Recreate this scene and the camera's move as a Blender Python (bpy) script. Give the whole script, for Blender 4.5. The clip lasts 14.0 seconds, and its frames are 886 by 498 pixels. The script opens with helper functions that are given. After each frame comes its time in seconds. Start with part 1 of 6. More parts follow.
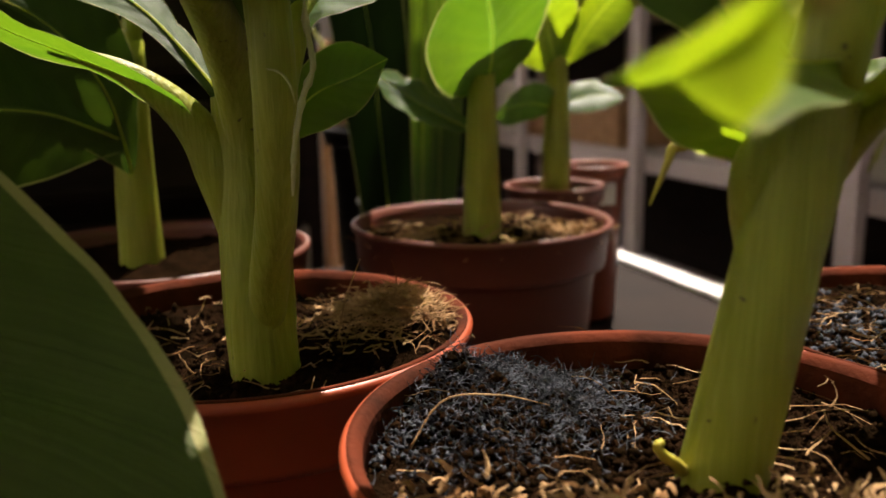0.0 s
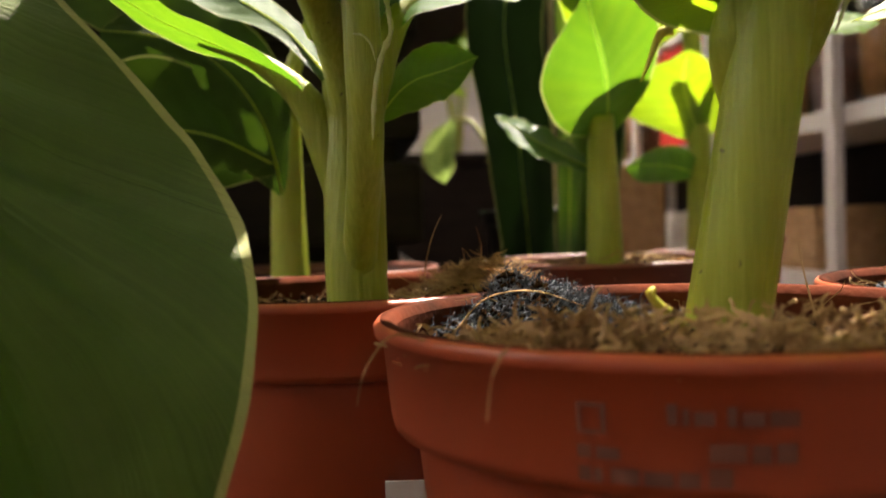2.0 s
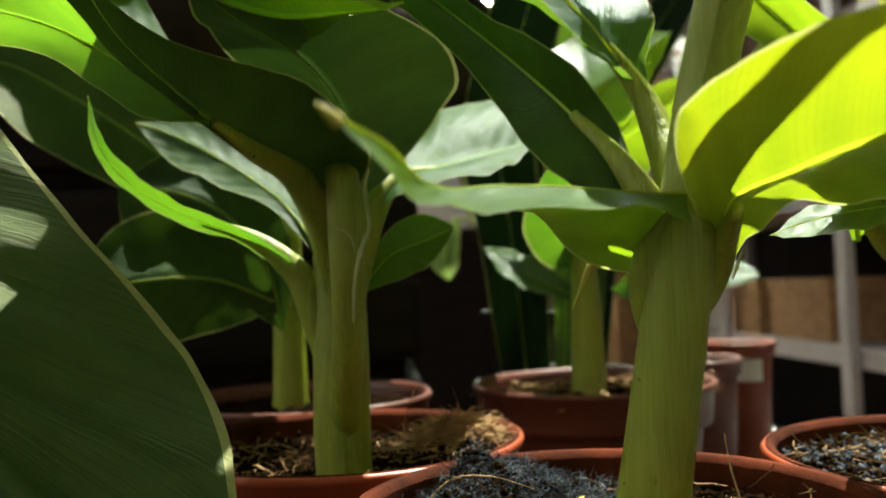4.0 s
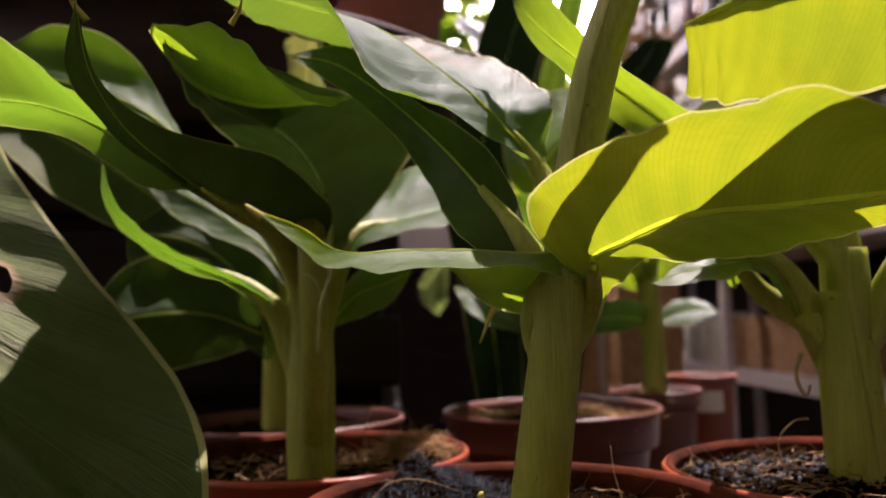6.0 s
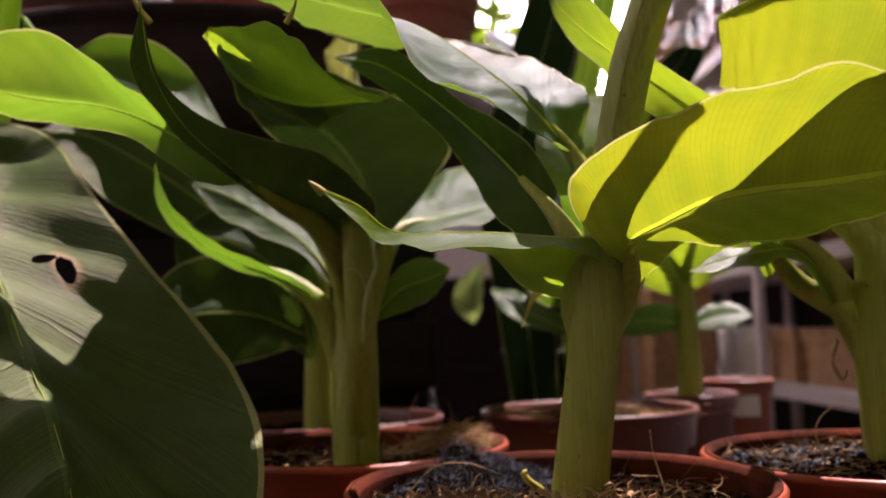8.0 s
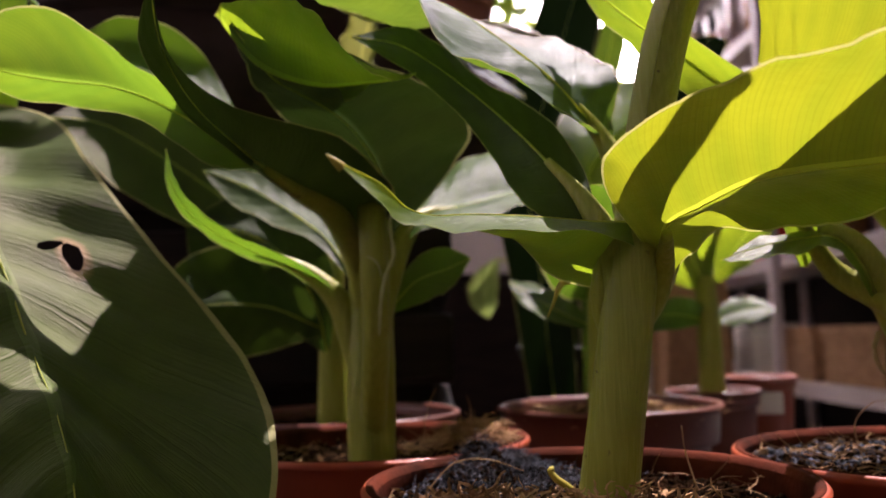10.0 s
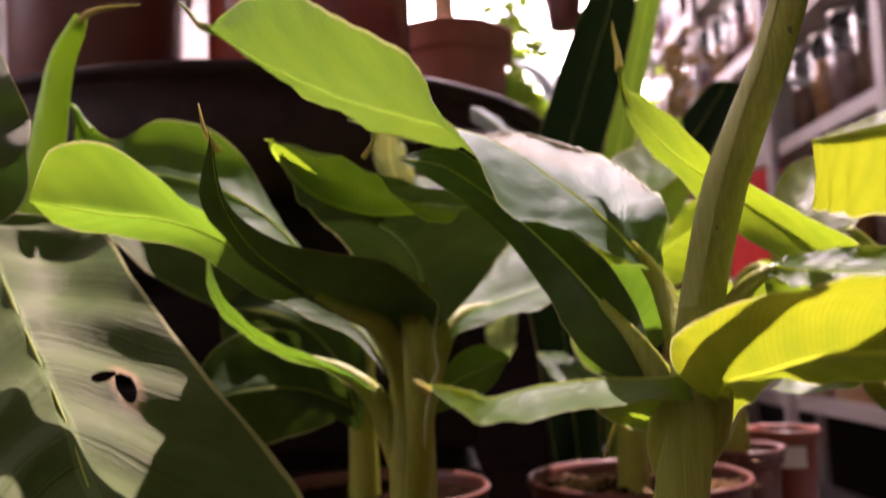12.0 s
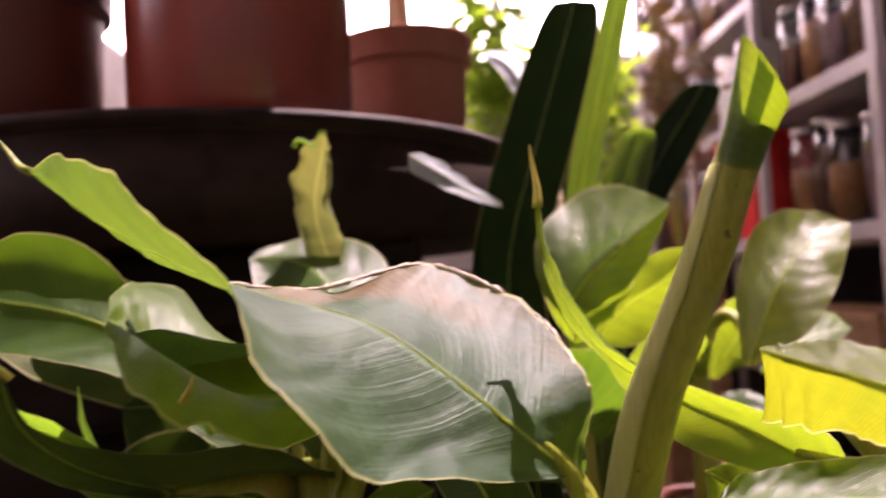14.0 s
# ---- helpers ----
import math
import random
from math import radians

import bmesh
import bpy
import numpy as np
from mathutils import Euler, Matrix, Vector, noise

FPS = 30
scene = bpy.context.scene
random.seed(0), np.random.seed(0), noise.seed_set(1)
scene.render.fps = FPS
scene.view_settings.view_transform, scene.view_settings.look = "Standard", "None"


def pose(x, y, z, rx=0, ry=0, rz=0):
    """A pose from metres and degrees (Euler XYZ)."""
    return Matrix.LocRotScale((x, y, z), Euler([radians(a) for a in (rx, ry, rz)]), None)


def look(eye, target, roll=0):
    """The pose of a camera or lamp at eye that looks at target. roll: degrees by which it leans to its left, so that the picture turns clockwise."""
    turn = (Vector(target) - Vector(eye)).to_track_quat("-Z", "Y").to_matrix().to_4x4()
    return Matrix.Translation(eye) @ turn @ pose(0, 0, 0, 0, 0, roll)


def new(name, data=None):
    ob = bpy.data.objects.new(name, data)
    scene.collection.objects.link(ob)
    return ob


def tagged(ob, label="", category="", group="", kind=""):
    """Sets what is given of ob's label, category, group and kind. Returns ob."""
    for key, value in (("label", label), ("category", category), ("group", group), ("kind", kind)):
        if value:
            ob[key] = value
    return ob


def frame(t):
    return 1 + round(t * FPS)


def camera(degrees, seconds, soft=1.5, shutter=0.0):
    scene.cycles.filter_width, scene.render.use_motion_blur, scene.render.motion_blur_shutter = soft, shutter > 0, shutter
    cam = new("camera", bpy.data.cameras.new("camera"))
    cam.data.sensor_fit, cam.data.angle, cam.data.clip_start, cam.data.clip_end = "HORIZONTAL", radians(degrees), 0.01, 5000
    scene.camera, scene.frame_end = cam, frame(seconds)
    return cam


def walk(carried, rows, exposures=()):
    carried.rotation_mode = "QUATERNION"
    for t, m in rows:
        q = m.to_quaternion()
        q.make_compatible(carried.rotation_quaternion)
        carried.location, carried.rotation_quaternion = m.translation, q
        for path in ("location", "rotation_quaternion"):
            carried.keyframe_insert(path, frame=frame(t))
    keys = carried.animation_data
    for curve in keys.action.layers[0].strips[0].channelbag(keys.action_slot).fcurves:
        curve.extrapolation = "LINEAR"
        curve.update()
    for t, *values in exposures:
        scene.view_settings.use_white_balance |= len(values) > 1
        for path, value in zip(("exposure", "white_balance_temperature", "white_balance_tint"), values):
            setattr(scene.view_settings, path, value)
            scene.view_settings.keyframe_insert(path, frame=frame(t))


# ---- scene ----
cam = camera(55.71, 14.0, shutter=0.5)
cam.data.dof.use_dof = True
cam.data.dof.focus_distance = 0.20
cam.data.dof.aperture_fstop = 15.0
ROWS = [
    (0.0, -0.0397, -0.1582, 0.1849, 78.21, 0.93, 1.41),
    (0.5, -0.0280, -0.1719, 0.1612, 84.30, 1.59, 3.35),
    (1.0, -0.0214, -0.1814, 0.1307, 87.83, 1.42, 8.10),
    (1.5, -0.0149, -0.1836, 0.1280, 88.07, 1.29, 12.13),
    (2.0, -0.0031, -0.1841, 0.1340, 88.36, 1.78, 14.80),
    (2.5, 0.0053, -0.1788, 0.1442, 88.97, 1.95, 15.62),
    (3.0, 0.0088, -0.1824, 0.1574, 90.84, 2.05, 15.79),
    (3.5, 0.0092, -0.1924, 0.1637, 91.88, 2.04, 15.95),
    (4.0, 0.0183, -0.2056, 0.1684, 92.44, 2.04, 16.12),
    (4.2, 0.0228, -0.2137, 0.1701, 92.52, 1.94, 16.42),
    (6.3, 0.0556, -0.2550, 0.1689, 95.26, 1.61, 17.21),
    (6.5, 0.0556, -0.2593, 0.1687, 95.58, 1.58, 17.44),
    (7.0, 0.0529, -0.2605, 0.1652, 95.85, 1.45, 17.88),
    (7.5, 0.0509, -0.2583, 0.1607, 95.99, 1.64, 18.48),
    (8.0, 0.0534, -0.2585, 0.1595, 95.99, 1.88, 19.05),
    (10.5, 0.0452, -0.2467, 0.1570, 95.80, 1.63, 19.90),
    (11.0, 0.0438, -0.2513, 0.1566, 95.89, 1.69, 19.78),
    (11.5, 0.0392, -0.2568, 0.1703, 95.94, 1.75, 19.84),
    (12.0, 0.0355, -0.2583, 0.1982, 96.01, 1.97, 20.07),
    (12.5, 0.0363, -0.2524, 0.2225, 95.09, 2.13, 20.26),
    (13.0, 0.0342, -0.2436, 0.2357, 94.19, 2.32, 20.19),
    (13.5, 0.0390, -0.2262, 0.2519, 93.44, 2.68, 20.25),
    (14.0, 0.0522, -0.2065, 0.2654, 92.52, 3.13, 19.67),
]
walk(cam, [(t, pose(x, y, z, rx, ry, rz)) for t, x, y, z, rx, ry, rz in ROWS],
     [(0.0, 1.10, 6900, 16), (0.7, 1.65, 7200, 18), (1.2, 1.94, 7200, 18), (1.8, 2.06, 7000, 14), (2.4, 1.78, 6300, -6), (3.0, 1.72, 5900, -24), (4.2, 1.37, 6200, -3),
      (6.3, 0.91, 6350, 34), (8.2, 0.95, 6300, 36), (11.0, 1.02, 6250, 40), (12.0, 1.18, 6450, 46), (12.5, 1.14, 6600, 47), (14.0, 1.33, 6650, 51)])

# ---- light ----
SUN_TO = Vector((0.12, 0.389, 0.9135)).normalized()
world = bpy.data.worlds.new("world")
scene.world = world
world.use_nodes = True
wn = world.node_tree.nodes
sky = wn.new("ShaderNodeTexSky")
sky.sky_type = 'NISHITA'
sky.sun_disc = False
sky.sun_elevation = math.asin(SUN_TO.z)
sky.sun_rotation = math.atan2(SUN_TO.x, SUN_TO.y)
wn["Background"].inputs[1].default_value = 0.032
world.node_tree.links.new(sky.outputs[0], wn["Background"].inputs[0])
sun_data = bpy.data.lights.new("sun", 'SUN')
sun_data.energy = 5.0
sun_data.angle = radians(0.6)
sun_data.color = (1.0, 0.93, 0.82)
sun = new("sun", sun_data)
sun.matrix_world = look(SUN_TO * 3, (0, 0, 0))


# ---- materials ----
def material(name):
    m = bpy.data.materials.new(name)
    m.use_nodes = True
    nt = m.node_tree
    return m, nt.nodes, nt.links, nt.nodes["Principled BSDF"]


def ramp(nodes, links, fac, stops):
    r = nodes.new("ShaderNodeValToRGB")
    els = r.color_ramp.elements
    for i, (p, c) in enumerate(stops):
        e = els[i] if i < 2 else els.new(p)
        e.position, e.color = p, (*c, 1)
    links.new(fac, r.inputs[0])
    return r.outputs[0]


def noise_tex(nodes, links, scale, detail=4, coord="Object", stretch=None):
    tc = nodes.new("ShaderNodeTexCoord")
    n = nodes.new("ShaderNodeTexNoise")
    n.inputs["Scale"].default_value = scale
    n.inputs["Detail"].default_value = detail
    out = tc.outputs[coord]
    if stretch:
        mp = nodes.new("ShaderNodeMapping")
        mp.inputs["Scale"].default_value = stretch
        links.new(out, mp.inputs[0])
        out = mp.outputs[0]
    links.new(out, n.inputs["Vector"])
    return n.outputs["Fac"]


def bumped(nodes, links, bsdf, height, strength, dist):
    b = nodes.new("ShaderNodeBump")
    b.inputs["Strength"].default_value = strength
    b.inputs["Distance"].default_value = dist
    links.new(height, b.inputs["Height"])
    links.new(b.outputs[0], bsdf.inputs["Normal"])


def mixed(nodes, links, fac, a, b):
    mx = nodes.new("ShaderNodeMix")
    mx.data_type = 'RGBA'
    links.new(fac, mx.inputs[0])
    for socket, v in ((mx.inputs[6], a), (mx.inputs[7], b)):
        if isinstance(v, tuple):
            socket.default_value = (*v, 1)
        else:
            links.new(v, socket)
    return mx.outputs[2]


def surface(name, c1, c2, scale=40.0, rough=0.5, bump=0.2, dist=0.0004, metal=0.0, stretch=None, rough2=None, spec=0.5):
    m, n, l, b = material(name)
    big = noise_tex(n, l, scale, 5, stretch=stretch)
    fine = noise_tex(n, l, scale * 9, 3, stretch=stretch)
    l.new(ramp(n, l, big, [(0.3, c1), (0.7, c2)]), b.inputs["Base Color"])
    if rough2 is None:
        b.inputs["Roughness"].default_value = rough
    else:
        mr = n.new("ShaderNodeMapRange")
        mr.inputs[3].default_value, mr.inputs[4].default_value = rough, rough2
        l.new(big, mr.inputs[0])
        l.new(mr.outputs[0], b.inputs["Roughness"])
    b.inputs["Metallic"].default_value = metal
    b.inputs["Specular IOR Level"].default_value = spec
    bumped(n, l, b, fine, bump, dist)
    return m


SCAR = (0.40, 0.49, 0.032, 0.11)


def leaf_material(name, dark, light, glow, through_share, rough, veins=26.0, vein_bump=0.28, spec=0.6, scorch=False, scar=False, sheen=(1.0, 1.0, 1.0), streaks=110.0, line_bump=0.5):
    """Waxy blade: lateral veins from the UV map, light passing through the blade."""
    m, n, l, b = material(name)
    uv = n.new("ShaderNodeUVMap")
    sep = n.new("ShaderNodeSeparateXYZ")
    l.new(uv.outputs[0], sep.inputs[0])

    def op(kind, a, v):
        o = n.new("ShaderNodeMath")
        o.operation = kind
        for s, x in zip(o.inputs, (a, v)):
            if isinstance(x, (int, float)):
                s.default_value = x
            else:
                l.new(x, s)
        return o.outputs[0]
    across = op('ABSOLUTE', sep.outputs[1], 0)
    warp = noise_tex(n, l, 30.0, 3)
    phase = op('ADD', op('MULTIPLY', sep.outputs[0], veins), op('MULTIPLY', op('POWER', across, 1.4), -veins * 0.16))
    phase = op('ADD', phase, op('MULTIPLY', warp, veins * 0.03))
    fine = op('SINE', op('MULTIPLY', phase, 6.283 * 2.5), 0)
    broad = op('SINE', op('MULTIPLY', phase, 6.283 * 0.37), 0)
    grain = n.new("ShaderNodeTexNoise")
    grain.noise_dimensions = '1D'
    grain.inputs["Scale"].default_value = 1.0
    grain.inputs["Detail"].default_value = 4.0
    grain.inputs["Roughness"].default_value = 0.65
    l.new(op('MULTIPLY', phase, streaks / veins), grain.inputs["W"])
    lines = op('SUBTRACT', grain.outputs[0], 0.5)
    mott = noise_tex(n, l, 55.0, 5)
    spots = noise_tex(n, l, 420.0, 2)
    fac = op('ADD', op('ADD', op('MULTIPLY', fine, 0.035), op('MULTIPLY', lines, 0.5)), op('ADD', mott, op('MULTIPLY', broad, 0.05)))
    col = ramp(n, l, fac, [(0.3, dark), (0.72, light)])
    rib = op('LESS_THAN', across, 0.045)
    col = mixed(n, l, op('MULTIPLY', rib, 0.6), col, tuple(min(1, c * 1.5 + 0.02) for c in light))
    if scorch:
        # dry brown patch along one margin
        m1 = op('MULTIPLY', op('SUBTRACT', sep.outputs[1], 0.55), 3.5)
        m2 = op('SUBTRACT', 1.0, op('MULTIPLY', op('ABSOLUTE', op('SUBTRACT', sep.outputs[0], 0.48), 0), 3.0))
        patch = op('ADD', op('MINIMUM', m1, m2), op('MULTIPLY', op('SUBTRACT', mott, 0.5), 3.0))
        clamp = n.new("ShaderNodeClamp")
        l.new(patch, clamp.inputs[0])
        col = mixed(n, l, clamp.outputs[0], col, (0.15, 0.105, 0.05))
    if scar:
        # corky brown ring round the ragged hole
        du = op('MULTIPLY', op('SUBTRACT', sep.outputs[0], SCAR[0]), 1.0 / SCAR[2])
        dv = op('MULTIPLY', op('SUBTRACT', sep.outputs[1], SCAR[1]), 1.0 / SCAR[3])
        far = op('ADD', op('MULTIPLY', du, du), op('MULTIPLY', dv, dv))
        ring_fac = n.new("ShaderNodeClamp")
        l.new(op('ADD', op('SUBTRACT', 1.3, far), op('MULTIPLY', op('SUBTRACT', mott, 0.5), 2.0)), ring_fac.inputs[0])
        col = mixed(n, l, ring_fac.outputs[0], col, (0.34, 0.22, 0.11))
    rim = op('GREATER_THAN', across, 0.972)
    col = mixed(n, l, op('MULTIPLY', rim, 0.7), col, (0.42, 0.42, 0.16))
    l.new(col, b.inputs["Base Color"])
    rr = n.new("ShaderNodeMapRange")
    rr.inputs[3].default_value, rr.inputs[4].default_value = rough - 0.06, rough + 0.12
    l.new(op('ADD', mott, op('MULTIPLY', lines, 0.8)), rr.inputs[0])
    l.new(rr.outputs[0], b.inputs["Roughness"])
    b.inputs["Specular IOR Level"].default_value = spec
    b.inputs["Specular Tint"].default_value = (*sheen, 1)
    pucker = noise_tex(n, l, 130.0, 3)
    height = op('ADD', op('ADD', op('MULTIPLY', fine, 0.02), op('MULTIPLY', pucker, 1.8)), op('ADD', op('MULTIPLY', broad, vein_bump), op('ADD', op('MULTIPLY', lines, line_bump), op('MULTIPLY', spots, 0.35))))
    bumped(n, l, b, height, 0.55, 0.0007)
    tr = n.new("ShaderNodeBsdfTranslucent")
    blotch = noise_tex(n, l, 24.0, 2)
    tcol = mixed(n, l, mott, tuple(c * 0.75 for c in glow), glow)
    patchy = ramp(n, l, op('ADD', blotch, op('MULTIPLY', broad, 0.07)), [(0.36, (0.6, 0.6, 0.6)), (0.64, (0.0, 0.0, 0.0))])
    tcol = mixed(n, l, patchy, tcol, (glow[0] * 0.55, glow[1] * 0.72, glow[2]))
    vein = op('MULTIPLY', op('POWER', op('ADD', op('MULTIPLY', fine, 0.5), 0.5), 6.0), 0.45)
    tcol = mixed(n, l, vein, tcol, tuple(c * 0.55 for c in glow))
    tcol = mixed(n, l, op('MULTIPLY', rib, 0.7), tcol, tuple(min(1, c * 1.5 + 0.03) for c in glow))
    tcol = mixed(n, l, op('MULTIPLY', rim, 0.8), tcol, (0.62, 0.60, 0.22))
    l.new(tcol, tr.inputs[0])
    mx = n.new("ShaderNodeMixShader")
    mx.inputs[0].default_value = through_share
    l.new(b.outputs[0], mx.inputs[1])
    l.new(tr.outputs[0], mx.inputs[2])
    l.new(mx.outputs[0], n["Material Output"].inputs[0])
    return m


FRESH = leaf_material("fresh_leaf", (0.065, 0.13, 0.02), (0.11, 0.20, 0.03), (0.40, 0.56, 0.012), 0.50, 0.36)
FRESH_DRY = leaf_material("fresh_leaf_dry_margin", (0.030, 0.066, 0.030), (0.062, 0.115, 0.060), (0.30, 0.50, 0.03), 0.30, 0.5, vein_bump=0.12, spec=0.35, scorch=True, sheen=(0.9, 1.0, 1.0))
YELLOW = leaf_material("yellow_green_leaf", (0.09, 0.13, 0.018), (0.14, 0.20, 0.028), (0.52, 0.58, 0.012), 0.45, 0.36)
# White-blue glare on two far leaves is put into this pale base colour.
GLARELEAF = leaf_material("glare_leaf", (0.30, 0.35, 0.36), (0.46, 0.52, 0.54), (0.3, 0.36, 0.3), 0.2, 0.4)
GREEN = leaf_material("green_leaf", (0.035, 0.085, 0.015), (0.065, 0.14, 0.022), (0.30, 0.52, 0.02), 0.47, 0.36)
MID = leaf_material("mid_green_leaf", (0.03, 0.075, 0.013), (0.055, 0.12, 0.02), (0.22, 0.44, 0.015), 0.38, 0.38)
BRIGHT = leaf_material("bright_green_leaf", (0.04, 0.10, 0.015), (0.07, 0.16, 0.022), (0.28, 0.58, 0.012), 0.5, 0.45, spec=0.3)
# Shade on the lower seedling leaves is put into this darker, less translucent green.
SHADE_GREEN = leaf_material("shade_green_leaf", (0.026, 0.052, 0.012), (0.046, 0.088, 0.018), (0.11, 0.20, 0.012), 0.18, 0.5, spec=0.2)
WAXY = leaf_material("waxy_leaf", (0.034, 0.072, 0.010), (0.064, 0.110, 0.018), (0.10, 0.30, 0.02), 0.12, 0.52, veins=9.0, vein_bump=1.9, spec=0.5, scar=True, sheen=(1.0, 0.80, 0.62), streaks=150.0, line_bump=2.4)
STREAKED = leaf_material("streaked_leaf", (0.08, 0.15, 0.02), (0.42, 0.46, 0.26), (0.42, 0.52, 0.10), 0.35, 0.4)
WITHERED = leaf_material("withered_young_leaf", (0.26, 0.32, 0.10), (0.40, 0.44, 0.20), (0.50, 0.50, 0.10), 0.3, 0.5, veins=9.0, vein_bump=1.6, spec=0.4)
# Near-black green: the cast shadow over one broad leaf is put into its colour.
SHADOWED = leaf_material("shadowed_leaf", (0.018, 0.036, 0.010), (0.034, 0.062, 0.015), (0.06, 0.12, 0.01), 0.08, 0.42)
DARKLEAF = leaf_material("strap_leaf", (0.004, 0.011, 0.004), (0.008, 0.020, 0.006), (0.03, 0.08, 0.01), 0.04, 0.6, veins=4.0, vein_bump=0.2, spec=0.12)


def stem_material(name, a, b_, c):
    m, n, l, b = material(name)
    streak = noise_tex(n, l, 900.0, 3, stretch=(1, 1, 0.03))
    big = noise_tex(n, l, 60.0, 4)
    dots = noise_tex(n, l, 330.0, 1)
    col = mixed(n, l, big, a, b_)
    col = mixed(n, l, ramp(n, l, streak, [(0.40, (0, 0, 0)), (0.70, (0.4, 0.4, 0.4))]), col, c)
    col = mixed(n, l, ramp(n, l, dots, [(0.755, (0, 0, 0)), (0.785, (0.75, 0.75, 0.75))]), col, (0.06, 0.035, 0.015))
    l.new(col, b.inputs["Base Color"])
    b.inputs["Roughness"].default_value = 0.42
    b.inputs["Subsurface Weight"].default_value = 0.25
    b.inputs["Subsurface Radius"].default_value = (0.004, 0.006, 0.001)
    bumped(n, l, b, streak, 0.7, 0.0007)
    return m


STEM = stem_material("stem_green", (0.205, 0.235, 0.016), (0.285, 0.31, 0.027), (0.40, 0.41, 0.08))
LITSTEM = stem_material("lit_side_stem", (0.34, 0.37, 0.08), (0.42, 0.45, 0.12), (0.52, 0.53, 0.22))
LIP = surface("sheath_lip", (0.36, 0.37, 0.16), (0.48, 0.48, 0.26), 200, 0.6, 0.2)
RIB = leaf_material("midrib_green", (0.12, 0.17, 0.03), (0.20, 0.26, 0.05), (0.60, 0.62, 0.05), 0.5, 0.42)
DEADLEAF = surface("dry_leaf", (0.30, 0.20, 0.09), (0.45, 0.33, 0.17), 60, 0.8, 0.5)
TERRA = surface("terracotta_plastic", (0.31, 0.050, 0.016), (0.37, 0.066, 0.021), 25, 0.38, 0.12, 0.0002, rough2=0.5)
# Darker terracotta: the shade on the sticker pot is put into this colour.
TERRA_SHADED = surface("shaded_terracotta_plastic", (0.20, 0.045, 0.020), (0.25, 0.055, 0.024), 22, 0.42, 0.1, 0.0002, rough2=0.52)
# Brown pots' own colour, also holding the shade of the rear nursery pots.
TERRA_DARK = surface("brown_and_shaded_plastic", (0.11, 0.030, 0.018), (0.14, 0.036, 0.021), 20, 0.4, 0.1, 0.0002, rough2=0.5)
TERRA_RED = surface("glossy_red_plastic", (0.24, 0.040, 0.024), (0.28, 0.05, 0.028), 15, 0.18, 0.05, 0.0001, rough2=0.26, spec=1.0)
CLAY = surface("fired_clay", (0.30, 0.12, 0.07), (0.40, 0.18, 0.11), 18, 0.85, 0.4, 0.0005)
RIMBLACK = surface("worn_black_plastic", (0.014, 0.008, 0.006), (0.034, 0.019, 0.013), 45, 0.5, 0.3, 0.0003, rough2=0.66, spec=0.16)
BLACK = surface("black_plastic", (0.008, 0.007, 0.007), (0.014, 0.012, 0.012), 30, 0.5, 0.15, 0.0002, rough2=0.65, spec=0.3)
SOIL = surface("potting_soil", (0.006, 0.004, 0.002), (0.020, 0.010, 0.005), 160, 0.95, 1.0, 0.002, spec=0.0)
CRUMB = surface("soil_crumb", (0.006, 0.004, 0.002), (0.024, 0.012, 0.006), 90, 0.95, 0.8, 0.001, spec=0.0)
RIM_DIRT_SHADE = surface("soil_and_shade_plastic", (0.035, 0.012, 0.007), (0.13, 0.030, 0.014), 55, 0.9, 0.6, 0.0006, spec=0.05)
ASHY = surface("grey_crumb", (0.012, 0.013, 0.018), (0.12, 0.13, 0.155), 160, 0.95, 0.8, 0.001, spec=0.15)
COIR = surface("coir_fibre", (0.17, 0.08, 0.03), (0.54, 0.35, 0.18), 70, 0.85, 0.6, 0.0005, spec=0.15)
WOOD = surface("dark_wood", (0.007, 0.0045, 0.0035), (0.017, 0.010, 0.007), 12, 0.65, 0.4, 0.0006, stretch=(1, 1, 8), spec=0.12)
SHELF = surface("grey_shelf", (0.44, 0.39, 0.38), (0.54, 0.48, 0.47), 10, 0.55, 0.2, 0.0004)
PLASTER = surface("plaster", (0.36, 0.33, 0.30), (0.44, 0.40, 0.37), 6, 0.9, 0.3, 0.001)
LABEL = surface("paper_label", (0.62, 0.60, 0.58), (0.72, 0.70, 0.68), 60, 0.8, 0.1)
INK = surface("faded_ink", (0.13, 0.045, 0.03), (0.18, 0.055, 0.03), 120, 0.7, 0.1)
STICK = surface("bamboo", (0.42, 0.30, 0.16), (0.55, 0.42, 0.25), 60, 0.6, 0.3)


# ---- mesh helpers ----
def part(name, bm, mat, parent=None, label="", smooth=True):
    me = bpy.data.meshes.new(name)
    bm.normal_update()
    bm.to_mesh(me)
    bm.free()
    for m in (mat if isinstance(mat, (list, tuple)) else [mat]):
        me.materials.append(m)
    if smooth:
        me.shade_smooth()
    ob = new(name, me)
    ob.parent = parent
    if label:
        tagged(ob, label)
    return ob


def empty(name, place=(0, 0, 0), label="", category="", group="", kind=""):
    ob = new(name)
    ob.empty_display_size = 0.02
    ob.matrix_world = Matrix.Translation(place)
    return tagged(ob, label, category, group, kind)


def spline(pts, n):
    """n points along a smooth curve through pts."""
    p = [Vector(q) for q in pts]
    p = [p[0] * 2 - p[1], *p, p[-1] * 2 - p[-2]]
    out = []
    k = len(p) - 3
    for i in range(n):
        s = i / (n - 1) * k
        j = min(int(s), k - 1)
        t = s - j
        a, b, c, d = p[j:j + 4]
        out.append(0.5 * (2 * b + (c - a) * t + (2 * a - 5 * b + 4 * c - d) * t * t + (3 * b - a - 3 * c + d) * t ** 3))
    return out


